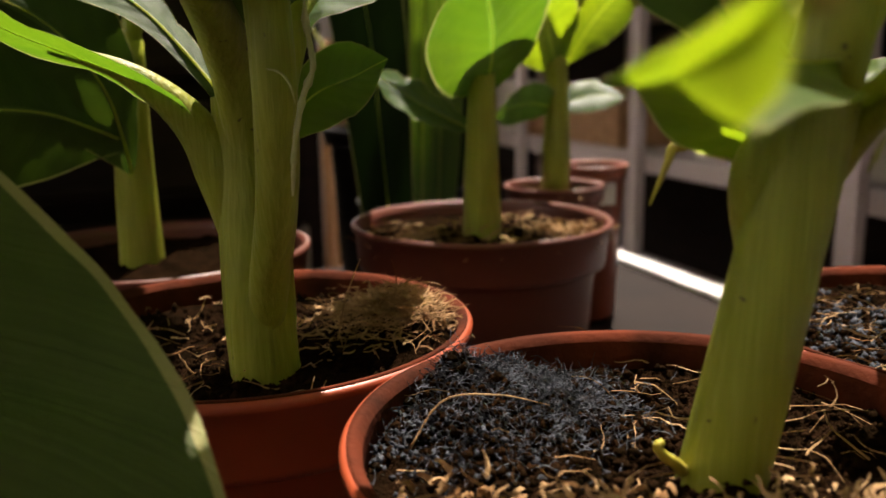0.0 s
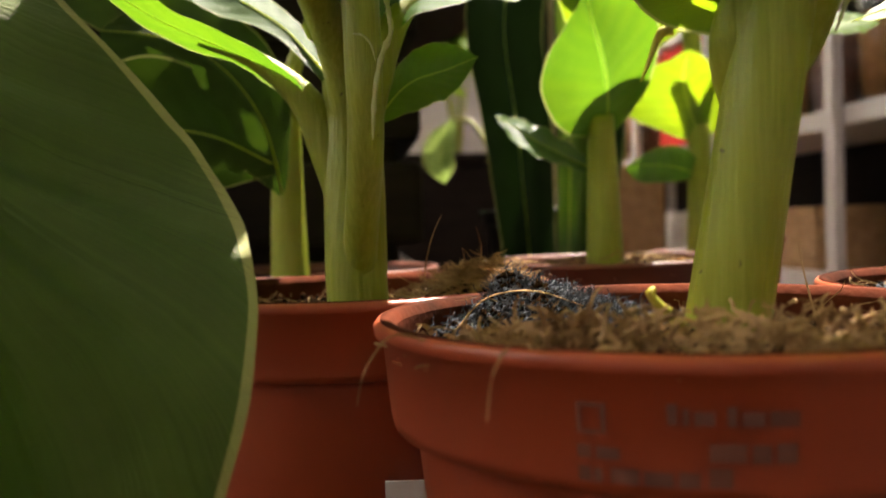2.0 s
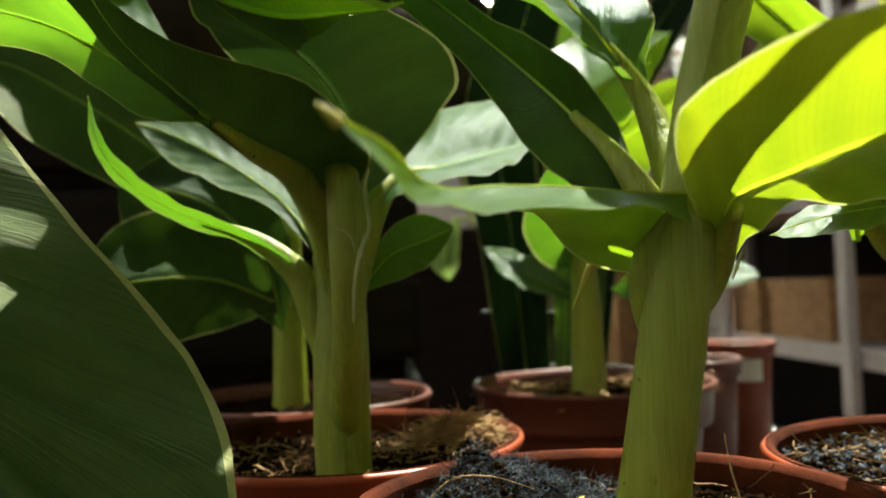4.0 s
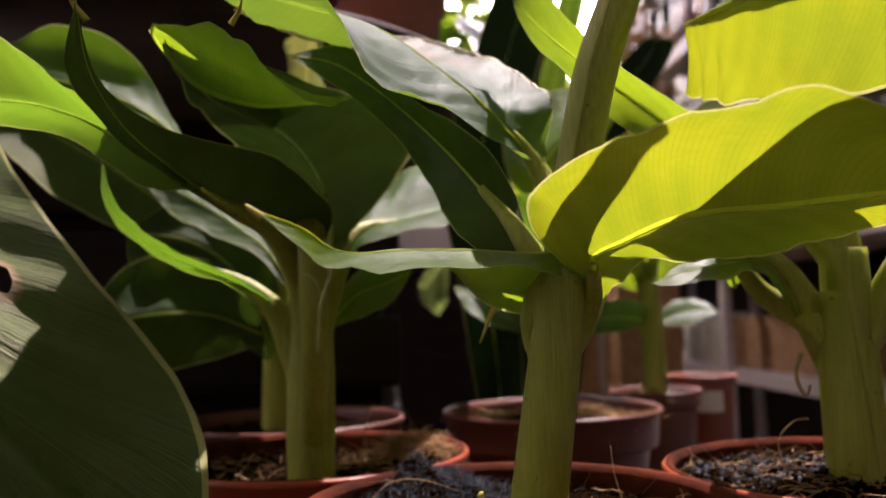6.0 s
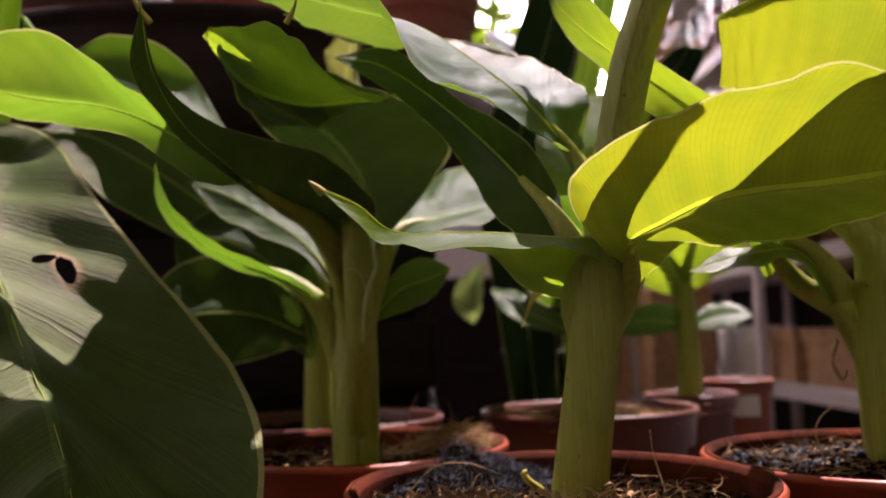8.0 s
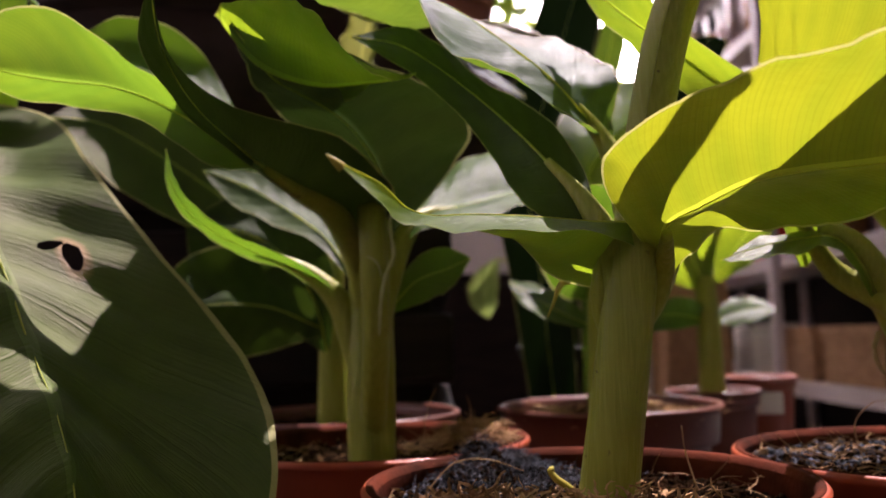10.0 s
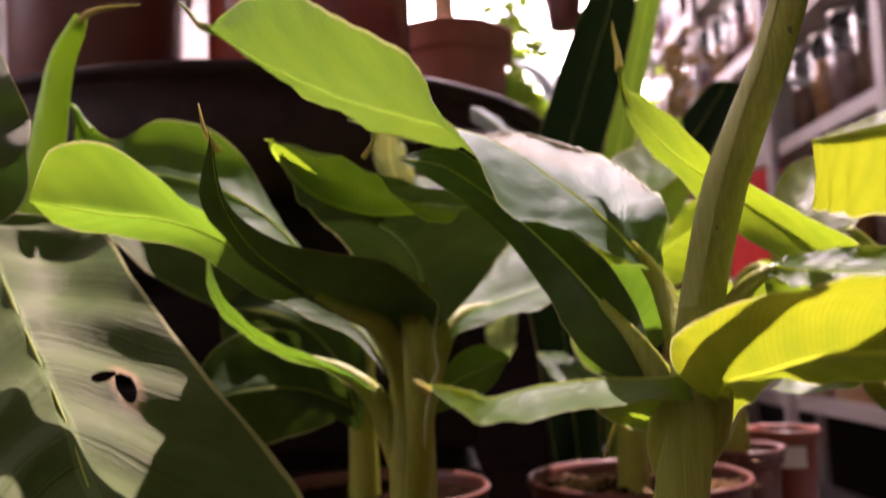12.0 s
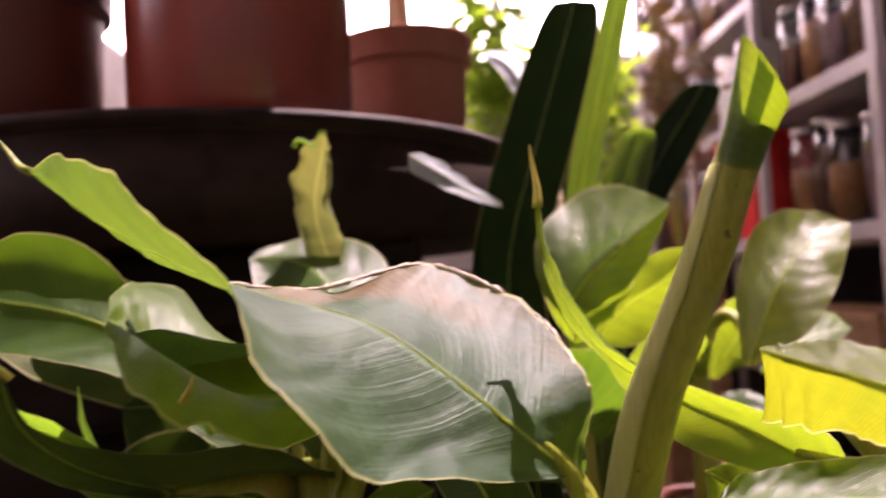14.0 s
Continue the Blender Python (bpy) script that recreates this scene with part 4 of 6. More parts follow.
leaf(plant_l, SHADOWED, 0.0024,
     [(-0.0920, 0.0672, 0.1966), (-0.0901, 0.0660, 0.2115), (-0.0893, 0.0573, 0.2246), (-0.0901, 0.0396, 0.2349), (-0.0923, 0.0227, 0.2402), (-0.0959, 0.0074, 0.2428), (-0.0982, -0.0095, 0.2452), (-0.1017, -0.0256, 0.2570)],
     [(-0.0931, 0.0668, 0.1967), (-0.1031, 0.0615, 0.2134), (-0.1109, 0.0499, 0.2282), (-0.1154, 0.0306, 0.2402), (-0.1151, 0.0106, 0.2481), (-0.1103, -0.0076, 0.2530), (-0.1057, -0.0216, 0.2591), (-0.1013, -0.0262, 0.2626)],
     [(-0.0897, 0.0680, 0.1966), (-0.0733, 0.0735, 0.2149), (-0.0598, 0.0725, 0.2291), (-0.0513, 0.0625, 0.2381), (-0.0536, 0.0457, 0.2472), (-0.0632, 0.0251, 0.2501), (-0.0715, 0.0009, 0.2513), (-0.0859, -0.0236, 0.2573)])
leaf(plant_l, FRESH, 0.0010,
     [(-0.0457, -0.0107, 0.2386), (-0.0504, -0.0097, 0.2380), (-0.0612, -0.0099, 0.2379), (-0.0796, -0.0118, 0.2386), (-0.0989, -0.0140, 0.2466), (-0.1069, -0.0217, 0.2580), (-0.1054, -0.0286, 0.2613), (-0.1000, -0.0351, 0.2612)],
     [(-0.0468, -0.0080, 0.2398), (-0.0719, 0.0129, 0.2431), (-0.0932, 0.0265, 0.2462), (-0.1097, 0.0286, 0.2542), (-0.1245, 0.0248, 0.2685), (-0.1267, 0.0074, 0.2717), (-0.1160, -0.0132, 0.2678), (-0.1000, -0.0351, 0.2612)],
     [(-0.0451, -0.0125, 0.2375), (-0.0458, -0.0284, 0.2318), (-0.0486, -0.0444, 0.2313), (-0.0520, -0.0595, 0.2378), (-0.0544, -0.0703, 0.2433), (-0.0707, -0.0619, 0.2478), (-0.0850, -0.0503, 0.2536), (-0.0983, -0.0377, 0.2600)])
leaf(plant_l, BRIGHT, 0.0018,
     [(-0.0900, 0.0684, 0.1918), (-0.0839, 0.0743, 0.2029), (-0.0768, 0.0830, 0.2096), (-0.0689, 0.0943, 0.2123), (-0.0607, 0.1047, 0.2157), (-0.0525, 0.1151, 0.2192), (-0.0445, 0.1256, 0.2230), (-0.0368, 0.1362, 0.2268)],
     [(-0.0885, 0.0680, 0.1905), (-0.0769, 0.0686, 0.1996), (-0.0662, 0.0755, 0.2040), (-0.0565, 0.0868, 0.2061), (-0.0485, 0.0986, 0.2093), (-0.0427, 0.1107, 0.2140), (-0.0395, 0.1233, 0.2202), (-0.0368, 0.1362, 0.2268)],
     [(-0.0917, 0.0697, 0.1944), (-0.0913, 0.0863, 0.2097), (-0.0888, 0.1045, 0.2226), (-0.0830, 0.1236, 0.2333), (-0.0737, 0.1409, 0.2457), (-0.0580, 0.1562, 0.2508), (-0.0438, 0.1556, 0.2430), (-0.0368, 0.1362, 0.2268)])
leaf(plant_l, GREEN, 0.0014,
     [(-0.0911, 0.0696, 0.1680), (-0.0874, 0.0714, 0.1727), (-0.0837, 0.0732, 0.1773), (-0.0797, 0.0758, 0.1807), (-0.0752, 0.0794, 0.1828), (-0.0706, 0.0832, 0.1847), (-0.0663, 0.0868, 0.1871), (-0.0619, 0.0904, 0.1894)],
     [(-0.0900, 0.0701, 0.1667), (-0.0837, 0.0706, 0.1686), (-0.0778, 0.0717, 0.1705), (-0.0727, 0.0747, 0.1729), (-0.0684, 0.0787, 0.1757), (-0.0655, 0.0826, 0.1796), (-0.0637, 0.0865, 0.1844), (-0.0619, 0.0904, 0.1894)],
     [(-0.0927, 0.0707, 0.1728), (-0.0897, 0.0730, 0.1786), (-0.0866, 0.0752, 0.1843), (-0.0830, 0.0780, 0.1891), (-0.0784, 0.0818, 0.1927), (-0.0732, 0.0858, 0.1946), (-0.0677, 0.0885, 0.1929), (-0.0619, 0.0904, 0.1894)])
leaf(plant_l, SHADE_GREEN, 0.0018,
     [(-0.1045, 0.0680, 0.1804), (-0.1148, 0.0733, 0.1915), (-0.1257, 0.0782, 0.2020), (-0.1385, 0.0821, 0.2108), (-0.1520, 0.0846, 0.2190), (-0.1658, 0.0856, 0.2270), (-0.1802, 0.0866, 0.2337), (-0.1952, 0.0876, 0.2393)],
     [(-0.1058, 0.0678, 0.1781), (-0.1166, 0.0712, 0.1896), (-0.1286, 0.0738, 0.1995), (-0.1430, 0.0752, 0.2064), (-0.1577, 0.0763, 0.2126), (-0.1719, 0.0782, 0.2195), (-0.1838, 0.0825, 0.2290), (-0.1952, 0.0876, 0.2393)],
     [(-0.1049, 0.0717, 0.1830), (-0.1144, 0.0814, 0.1938), (-0.1242, 0.0900, 0.2044), (-0.1357, 0.0935, 0.2157), (-0.1488, 0.0939, 0.2267), (-0.1635, 0.0957, 0.2355), (-0.1791, 0.0936, 0.2395), (-0.1952, 0.0876, 0.2393)])
leaf(plant_back, BRIGHT, 0.0024,
     [(-0.1241, 0.0436, 0.2181), (-0.1338, 0.0400, 0.2344), (-0.1455, 0.0354, 0.2487), (-0.1602, 0.0290, 0.2593), (-0.1764, 0.0210, 0.2654), (-0.1933, 0.0129, 0.2697), (-0.2089, 0.0044, 0.2772), (-0.2136, 0.0003, 0.2951)],
     [(-0.1252, 0.0413, 0.2183), (-0.1336, 0.0297, 0.2322), (-0.1474, 0.0206, 0.2421), (-0.1647, 0.0129, 0.2479), (-0.1825, 0.0057, 0.2523), (-0.1996, 0.0008, 0.2601), (-0.2117, 0.0006, 0.2752), (-0.2136, 0.0003, 0.2951)],
     [(-0.1246, 0.0449, 0.2224), (-0.1375, 0.0434, 0.2387), (-0.1487, 0.0428, 0.2562), (-0.1588, 0.0409, 0.2741), (-0.1725, 0.0340, 0.2885), (-0.1890, 0.0236, 0.2928), (-0.2040, 0.0120, 0.2835), (-0.2136, 0.0003, 0.2951)])
leaf(plant_r, FRESH, 0.0022,
     [(0.0776, 0.0568, 0.2055), (0.0645, 0.0372, 0.2146), (0.0506, 0.0199, 0.2253), (0.0355, 0.0031, 0.2352), (0.0195, -0.0056, 0.2479), (0.0079, 0.0036, 0.2628), (0.0013, 0.0180, 0.2772), (-0.0009, 0.0241, 0.2965)],
     [(0.0775, 0.0570, 0.2038), (0.0668, 0.0343, 0.2086), (0.0508, 0.0174, 0.2156), (0.0345, 0.0031, 0.2252), (0.0198, 0.0058, 0.2421), (0.0063, 0.0091, 0.2587), (0.0002, 0.0170, 0.2773), (-0.0009, 0.0241, 0.2965)],
     [(0.0776, 0.0567, 0.2072), (0.0699, 0.0328, 0.2224), (0.0520, 0.0129, 0.2316), (0.0349, -0.0064, 0.2414), (0.0219, -0.0252, 0.2521), (0.0102, -0.0088, 0.2666), (0.0033, 0.0125, 0.2773), (-0.0009, 0.0241, 0.2965)])
leaf(plant_r, YELLOW, 0.0012,
     [(0.0976, -0.0855, 0.2398), (0.0875, -0.0683, 0.2418), (0.0774, -0.0511, 0.2437), (0.0699, -0.0382, 0.2452), (0.0638, -0.0279, 0.2463), (0.0593, -0.0202, 0.2472), (0.0563, -0.0151, 0.2478), (0.0547, -0.0125, 0.2481)],
     [(0.1016, -0.0695, 0.2468), (0.0915, -0.0533, 0.2483), (0.0804, -0.0381, 0.2497), (0.0719, -0.0282, 0.2502), (0.0652, -0.0205, 0.2501), (0.0599, -0.0157, 0.2494), (0.0565, -0.0131, 0.2488), (0.0547, -0.0117, 0.2485)],
     [(0.1096, -0.0455, 0.2178), (0.0975, -0.0283, 0.2208), (0.0854, -0.0121, 0.2237), (0.0749, -0.0032, 0.2262), (0.0668, 0.0021, 0.2278), (0.0605, 0.0008, 0.2292), (0.0563, -0.0001, 0.2300), (0.0542, -0.0035, 0.2316)], nu=48, nv=9, ripple=0.008, bulge=-0.05)
leaf(plant_front, WAXY, 0.0020,
     [(-0.2260, -0.0313, 0.2486), (-0.2043, -0.0408, 0.2251), (-0.1819, -0.0496, 0.2020), (-0.1589, -0.0591, 0.1798), (-0.1360, -0.0720, 0.1591), (-0.1116, -0.0864, 0.1413), (-0.0890, -0.1038, 0.1242), (-0.0694, -0.1249, 0.1073)],
     [(-0.2271, -0.0315, 0.2466), (-0.2198, -0.0529, 0.2166), (-0.2042, -0.0730, 0.1911), (-0.1778, -0.0913, 0.1716), (-0.1504, -0.1091, 0.1541), (-0.1219, -0.1260, 0.1374), (-0.0924, -0.1398, 0.1191), (-0.0694, -0.1249, 0.1073)],
     [(-0.2294, -0.0274, 0.2511), (-0.2052, 0.0025, 0.2474), (-0.1675, -0.0174, 0.2221), (-0.1315, -0.0255, 0.1881), (-0.0979, -0.0234, 0.1503), (-0.0728, -0.0503, 0.1165), (-0.0724, -0.0826, 0.0783), (-0.0694, -0.1249, 0.1073)], nu=220, nv=60, corr=0.0016, waves=9, ripple=0.004, bulge=(0.02, -0.15), hole=HOLE)
leaf(plant_f, MID, 0.0016,
     [(-0.0302, 0.2404, 0.1748), (-0.0288, 0.2307, 0.1822), (-0.0276, 0.2209, 0.1895), (-0.0273, 0.2109, 0.1966), (-0.0277, 0.2007, 0.2034), (-0.0293, 0.1918, 0.2117), (-0.0316, 0.1849, 0.2215), (-0.0332, 0.1808, 0.2329)],
     [(-0.0330, 0.2398, 0.1749), (-0.0407, 0.2257, 0.1749), (-0.0480, 0.2119, 0.1759), (-0.0532, 0.2001, 0.1832), (-0.0554, 0.1903, 0.1952), (-0.0499, 0.1831, 0.2077), (-0.0408, 0.1796, 0.2197), (-0.0332, 0.1808, 0.2329)],
     [(-0.0275, 0.2410, 0.1762), (-0.0185, 0.2313, 0.1840), (-0.0107, 0.2224, 0.1933), (-0.0047, 0.2152, 0.2057), (-0.0033, 0.2067, 0.2182), (-0.0081, 0.1964, 0.2280), (-0.0189, 0.1869, 0.2325), (-0.0332, 0.1808, 0.2329)])
leaf(plant_f, MID, 0.0012,
     [(-0.0346, 0.2388, 0.1582), (-0.0416, 0.2359, 0.1618), (-0.0485, 0.2329, 0.1653), (-0.0554, 0.2302, 0.1692), (-0.0623, 0.2283, 0.1733), (-0.0691, 0.2270, 0.1779), (-0.0759, 0.2260, 0.1827), (-0.0826, 0.2249, 0.1874)],
     [(-0.0360, 0.2385, 0.1568), (-0.0431, 0.2319, 0.1589), (-0.0501, 0.2252, 0.1609), (-0.0573, 0.2198, 0.1636), (-0.0652, 0.2168, 0.1680), (-0.0730, 0.2160, 0.1736), (-0.0783, 0.2195, 0.1802), (-0.0826, 0.2249, 0.1874)],
     [(-0.0346, 0.2389, 0.1610), (-0.0416, 0.2419, 0.1670), (-0.0486, 0.2447, 0.1730), (-0.0562, 0.2457, 0.1784), (-0.0649, 0.2450, 0.1834), (-0.0725, 0.2414, 0.1868), (-0.0778, 0.2337, 0.1874), (-0.0826, 0.2249, 0.1874)])
leaf(plant_g, FRESH, 0.0014,
     [(0.0229, 0.3998, 0.1817), (0.0196, 0.3917, 0.1894), (0.0163, 0.3836, 0.1973), (0.0137, 0.3752, 0.2050), (0.0115, 0.3667, 0.2129), (0.0104, 0.3579, 0.2204), (0.0113, 0.3483, 0.2271), (0.0129, 0.3386, 0.2335)],
     [(0.0210, 0.3995, 0.1818), (0.0080, 0.3878, 0.1860), (-0.0047, 0.3760, 0.1906), (-0.0186, 0.3624, 0.1958), (-0.0277, 0.3502, 0.2029), (-0.0185, 0.3452, 0.2157), (-0.0035, 0.3419, 0.2265), (0.0129, 0.3386, 0.2335)],
     [(0.0248, 0.4003, 0.1835), (0.0259, 0.3915, 0.1920), (0.0270, 0.3826, 0.2002), (0.0285, 0.3728, 0.2077), (0.0294, 0.3631, 0.2150), (0.0274, 0.3551, 0.2243), (0.0217, 0.3471, 0.2307), (0.0129, 0.3386, 0.2335)])
leaf(plant_g, MID, 0.0014,
     [(0.0218, 0.4039, 0.1613), (0.0146, 0.3890, 0.1635), (0.0074, 0.3740, 0.1654), (0.0005, 0.3589, 0.1665), (-0.0061, 0.3436, 0.1666), (-0.0124, 0.3283, 0.1659), (-0.0185, 0.3128, 0.1643), (-0.0244, 0.2973, 0.1624)],
     [(0.0191, 0.4033, 0.1595), (0.0121, 0.3883, 0.1583), (0.0051, 0.3734, 0.1570), (-0.0018, 0.3584, 0.1561), (-0.0084, 0.3432, 0.1556), (-0.0148, 0.3279, 0.1553), (-0.0202, 0.3127, 0.1577), (-0.0244, 0.2973, 0.1624)],
     [(0.0229, 0.4043, 0.1651), (0.0183, 0.3889, 0.1721), (0.0125, 0.3736, 0.1773), (0.0042, 0.3583, 0.1787), (-0.0043, 0.3430, 0.1777), (-0.0114, 0.3278, 0.1740), (-0.0179, 0.3126, 0.1682), (-0.0244, 0.2973, 0.1624)])
leaf(plant_g, MID, 0.0014,
     [(0.0224, 0.4174, 0.1613), (0.0289, 0.4186, 0.1641), (0.0356, 0.4196, 0.1667), (0.0424, 0.4196, 0.1684), (0.0492, 0.4188, 0.1696), (0.0558, 0.4177, 0.1697), (0.0620, 0.4159, 0.1686), (0.0682, 0.4139, 0.1672)],
     [(0.0223, 0.4173, 0.1586), (0.0277, 0.4136, 0.1583), (0.0332, 0.4102, 0.1580), (0.0396, 0.4078, 0.1584), (0.0468, 0.4064, 0.1593), (0.0541, 0.4068, 0.1610), (0.0612, 0.4100, 0.1639), (0.0682, 0.4139, 0.1672)],
     [(0.0224, 0.4176, 0.1652), (0.0280, 0.4243, 0.1718), (0.0344, 0.4296, 0.1770), (0.0435, 0.4309, 0.1788), (0.0532, 0.4293, 0.1782), (0.0599, 0.4258, 0.1759), (0.0642, 0.4200, 0.1717), (0.0682, 0.4139, 0.1672)])
leaf(plant_g, FRESH, 0.0014,
     [(0.0276, 0.4114, 0.1902), (0.0327, 0.4102, 0.1984), (0.0377, 0.4092, 0.2067), (0.0428, 0.4076, 0.2146), (0.0482, 0.4047, 0.2218), (0.0539, 0.4004, 0.2283), (0.0596, 0.3955, 0.2343), (0.0654, 0.3907, 0.2405)],
     [(0.0258, 0.4111, 0.1922), (0.0264, 0.4107, 0.2046), (0.0270, 0.4102, 0.2170), (0.0299, 0.4082, 0.2279), (0.0361, 0.4039, 0.2384), (0.0443, 0.3987, 0.2459), (0.0543, 0.3945, 0.2454), (0.0654, 0.3907, 0.2405)],
     [(0.0295, 0.4118, 0.1902), (0.0378, 0.4065, 0.1945), (0.0460, 0.4013, 0.1988), (0.0537, 0.3967, 0.2042), (0.0615, 0.3926, 0.2110), (0.0669, 0.3899, 0.2192), (0.0670, 0.3898, 0.2295), (0.0654, 0.3907, 0.2405)])
leaf(plant_g, FRESH, 0.0014,
     [(-0.0414, 0.2788, 0.2277), (-0.0398, 0.2662, 0.2397), (-0.0374, 0.2546, 0.2516), (-0.0288, 0.2492, 0.2633), (-0.0165, 0.2492, 0.2747), (-0.0046, 0.2543, 0.2851), (0.0065, 0.2619, 0.2946), (0.0173, 0.2708, 0.3037)],
     [(-0.0466, 0.2910, 0.2276), (-0.0556, 0.2751, 0.2520), (-0.0611, 0.2674, 0.2758), (-0.0569, 0.2823, 0.2983), (-0.0432, 0.3020, 0.3164), (-0.0202, 0.3061, 0.3209), (0.0031, 0.2929, 0.3141), (0.0173, 0.2708, 0.3037)],
     [(-0.0400, 0.2934, 0.2273), (-0.0296, 0.2874, 0.2356), (-0.0193, 0.2815, 0.2439), (-0.0103, 0.2766, 0.2539), (-0.0025, 0.2729, 0.2656), (0.0049, 0.2702, 0.2778), (0.0116, 0.2694, 0.2905), (0.0173, 0.2708, 0.3037)])
leaf(plant_g, FRESH, 0.0014,
     [(-0.0369, 0.2948, 0.2236), (-0.0284, 0.2921, 0.2330), (-0.0199, 0.2893, 0.2422), (-0.0105, 0.2860, 0.2498), (0.0002, 0.2819, 0.2556), (0.0107, 0.2792, 0.2622), (0.0207, 0.2782, 0.2701), (0.0307, 0.2777, 0.2782)],
     [(-0.0385, 0.2942, 0.2237), (-0.0380, 0.2896, 0.2391), (-0.0363, 0.2852, 0.2537), (-0.0272, 0.2832, 0.2636), (-0.0126, 0.2827, 0.2696), (0.0016, 0.2822, 0.2758), (0.0159, 0.2809, 0.2797), (0.0307, 0.2777, 0.2782)],
     [(-0.0352, 0.2955, 0.2236), (-0.0215, 0.2915, 0.2238), (-0.0081, 0.2880, 0.2253), (0.0040, 0.2864, 0.2313), (0.0149, 0.2859, 0.2408), (0.0225, 0.2841, 0.2519), (0.0269, 0.2809, 0.2649), (0.0307, 0.2777, 0.2782)])
leaf(plant_g, YELLOW, 0.0016,
     [(0.0519, 0.2266, 0.2187), (0.0572, 0.2285, 0.2326), (0.0625, 0.2307, 0.2463), (0.0687, 0.2355, 0.2581), (0.0753, 0.2447, 0.2674), (0.0831, 0.2550, 0.2751), (0.0938, 0.2625, 0.2812), (0.1062, 0.2688, 0.2863)],
     [(0.0494, 0.2256, 0.2216), (0.0485, 0.2325, 0.2392), (0.0486, 0.2396, 0.2564), (0.0531, 0.2474, 0.2733), (0.0610, 0.2558, 0.2882), (0.0739, 0.2678, 0.2951), (0.0898, 0.2749, 0.2946), (0.1062, 0.2688, 0.2863)],
     [(0.0545, 0.2275, 0.2185), (0.0679, 0.2237, 0.2265), (0.0801, 0.2220, 0.2351), (0.0889, 0.2278, 0.2456), (0.0956, 0.2361, 0.2572), (0.1004, 0.2437, 0.2698), (0.1037, 0.2552, 0.2789), (0.1062, 0.2688, 0.2863)])
leaf(plant_g, FRESH, 0.0016,
     [(0.0570, 0.2331, 0.2151), (0.0621, 0.2430, 0.2186), (0.0671, 0.2529, 0.2221), (0.0729, 0.2625, 0.2253), (0.0801, 0.2712, 0.2277), (0.0882, 0.2794, 0.2295), (0.0970, 0.2869, 0.2304), (0.1061, 0.2941, 0.2309)],
     [(0.0569, 0.2331, 0.2138), (0.0656, 0.2404, 0.2167), (0.0741, 0.2479, 0.2191), (0.0828, 0.2558, 0.2197), (0.0905, 0.2643, 0.2209), (0.0963, 0.2739, 0.2238), (0.1011, 0.2840, 0.2274), (0.1061, 0.2941, 0.2309)],
     [(0.0571, 0.2330, 0.2166), (0.0613, 0.2471, 0.2217), (0.0651, 0.2613, 0.2270), (0.0700, 0.2750, 0.2318), (0.0774, 0.2885, 0.2359), (0.0871, 0.3036, 0.2403), (0.0968, 0.3057, 0.2387), (0.1061, 0.2941, 0.2309)])
leaf(plant_r, FRESH, 0.0020,
     [(0.0867, 0.0570, 0.1668), (0.0834, 0.0521, 0.1746), (0.0790, 0.0464, 0.1810), (0.0729, 0.0402, 0.1848), (0.0641, 0.0374, 0.1843), (0.0547, 0.0345, 0.1828), (0.0466, 0.0320, 0.1807), (0.0401, 0.0302, 0.1783)],
     [(0.0854, 0.0567, 0.1655), (0.0811, 0.0500, 0.1727), (0.0765, 0.0417, 0.1784), (0.0709, 0.0316, 0.1814), (0.0632, 0.0258, 0.1790), (0.0543, 0.0218, 0.1775), (0.0465, 0.0232, 0.1773), (0.0401, 0.0302, 0.1783)],
     [(0.0878, 0.0572, 0.1678), (0.0849, 0.0553, 0.1763), (0.0811, 0.0532, 0.1835), (0.0752, 0.0509, 0.1879), (0.0649, 0.0494, 0.1873), (0.0549, 0.0473, 0.1860), (0.0466, 0.0410, 0.1831), (0.0401, 0.0302, 0.1783)])
leaf(plant_r, FRESH, 0.0022,
     [(0.0668, 0.0603, 0.1769), (0.0655, 0.0543, 0.1846), (0.0642, 0.0482, 0.1923), (0.0620, 0.0418, 0.1992), (0.0586, 0.0347, 0.2049), (0.0540, 0.0273, 0.2094), (0.0473, 0.0201, 0.2109), (0.0400, 0.0160, 0.2154)],
     [(0.0651, 0.0596, 0.1769), (0.0623, 0.0521, 0.1828), (0.0596, 0.0445, 0.1887), (0.0563, 0.0369, 0.1941), (0.0518, 0.0290, 0.1980), (0.0465, 0.0211, 0.2011), (0.0410, 0.0143, 0.2073), (0.0400, 0.0160, 0.2154)],
     [(0.0685, 0.0608, 0.1786), (0.0718, 0.0565, 0.1892), (0.0739, 0.0519, 0.1993), (0.0709, 0.0459, 0.2084), (0.0651, 0.0390, 0.2149), (0.0575, 0.0305, 0.2175), (0.0491, 0.0227, 0.2174), (0.0400, 0.0160, 0.2154)])
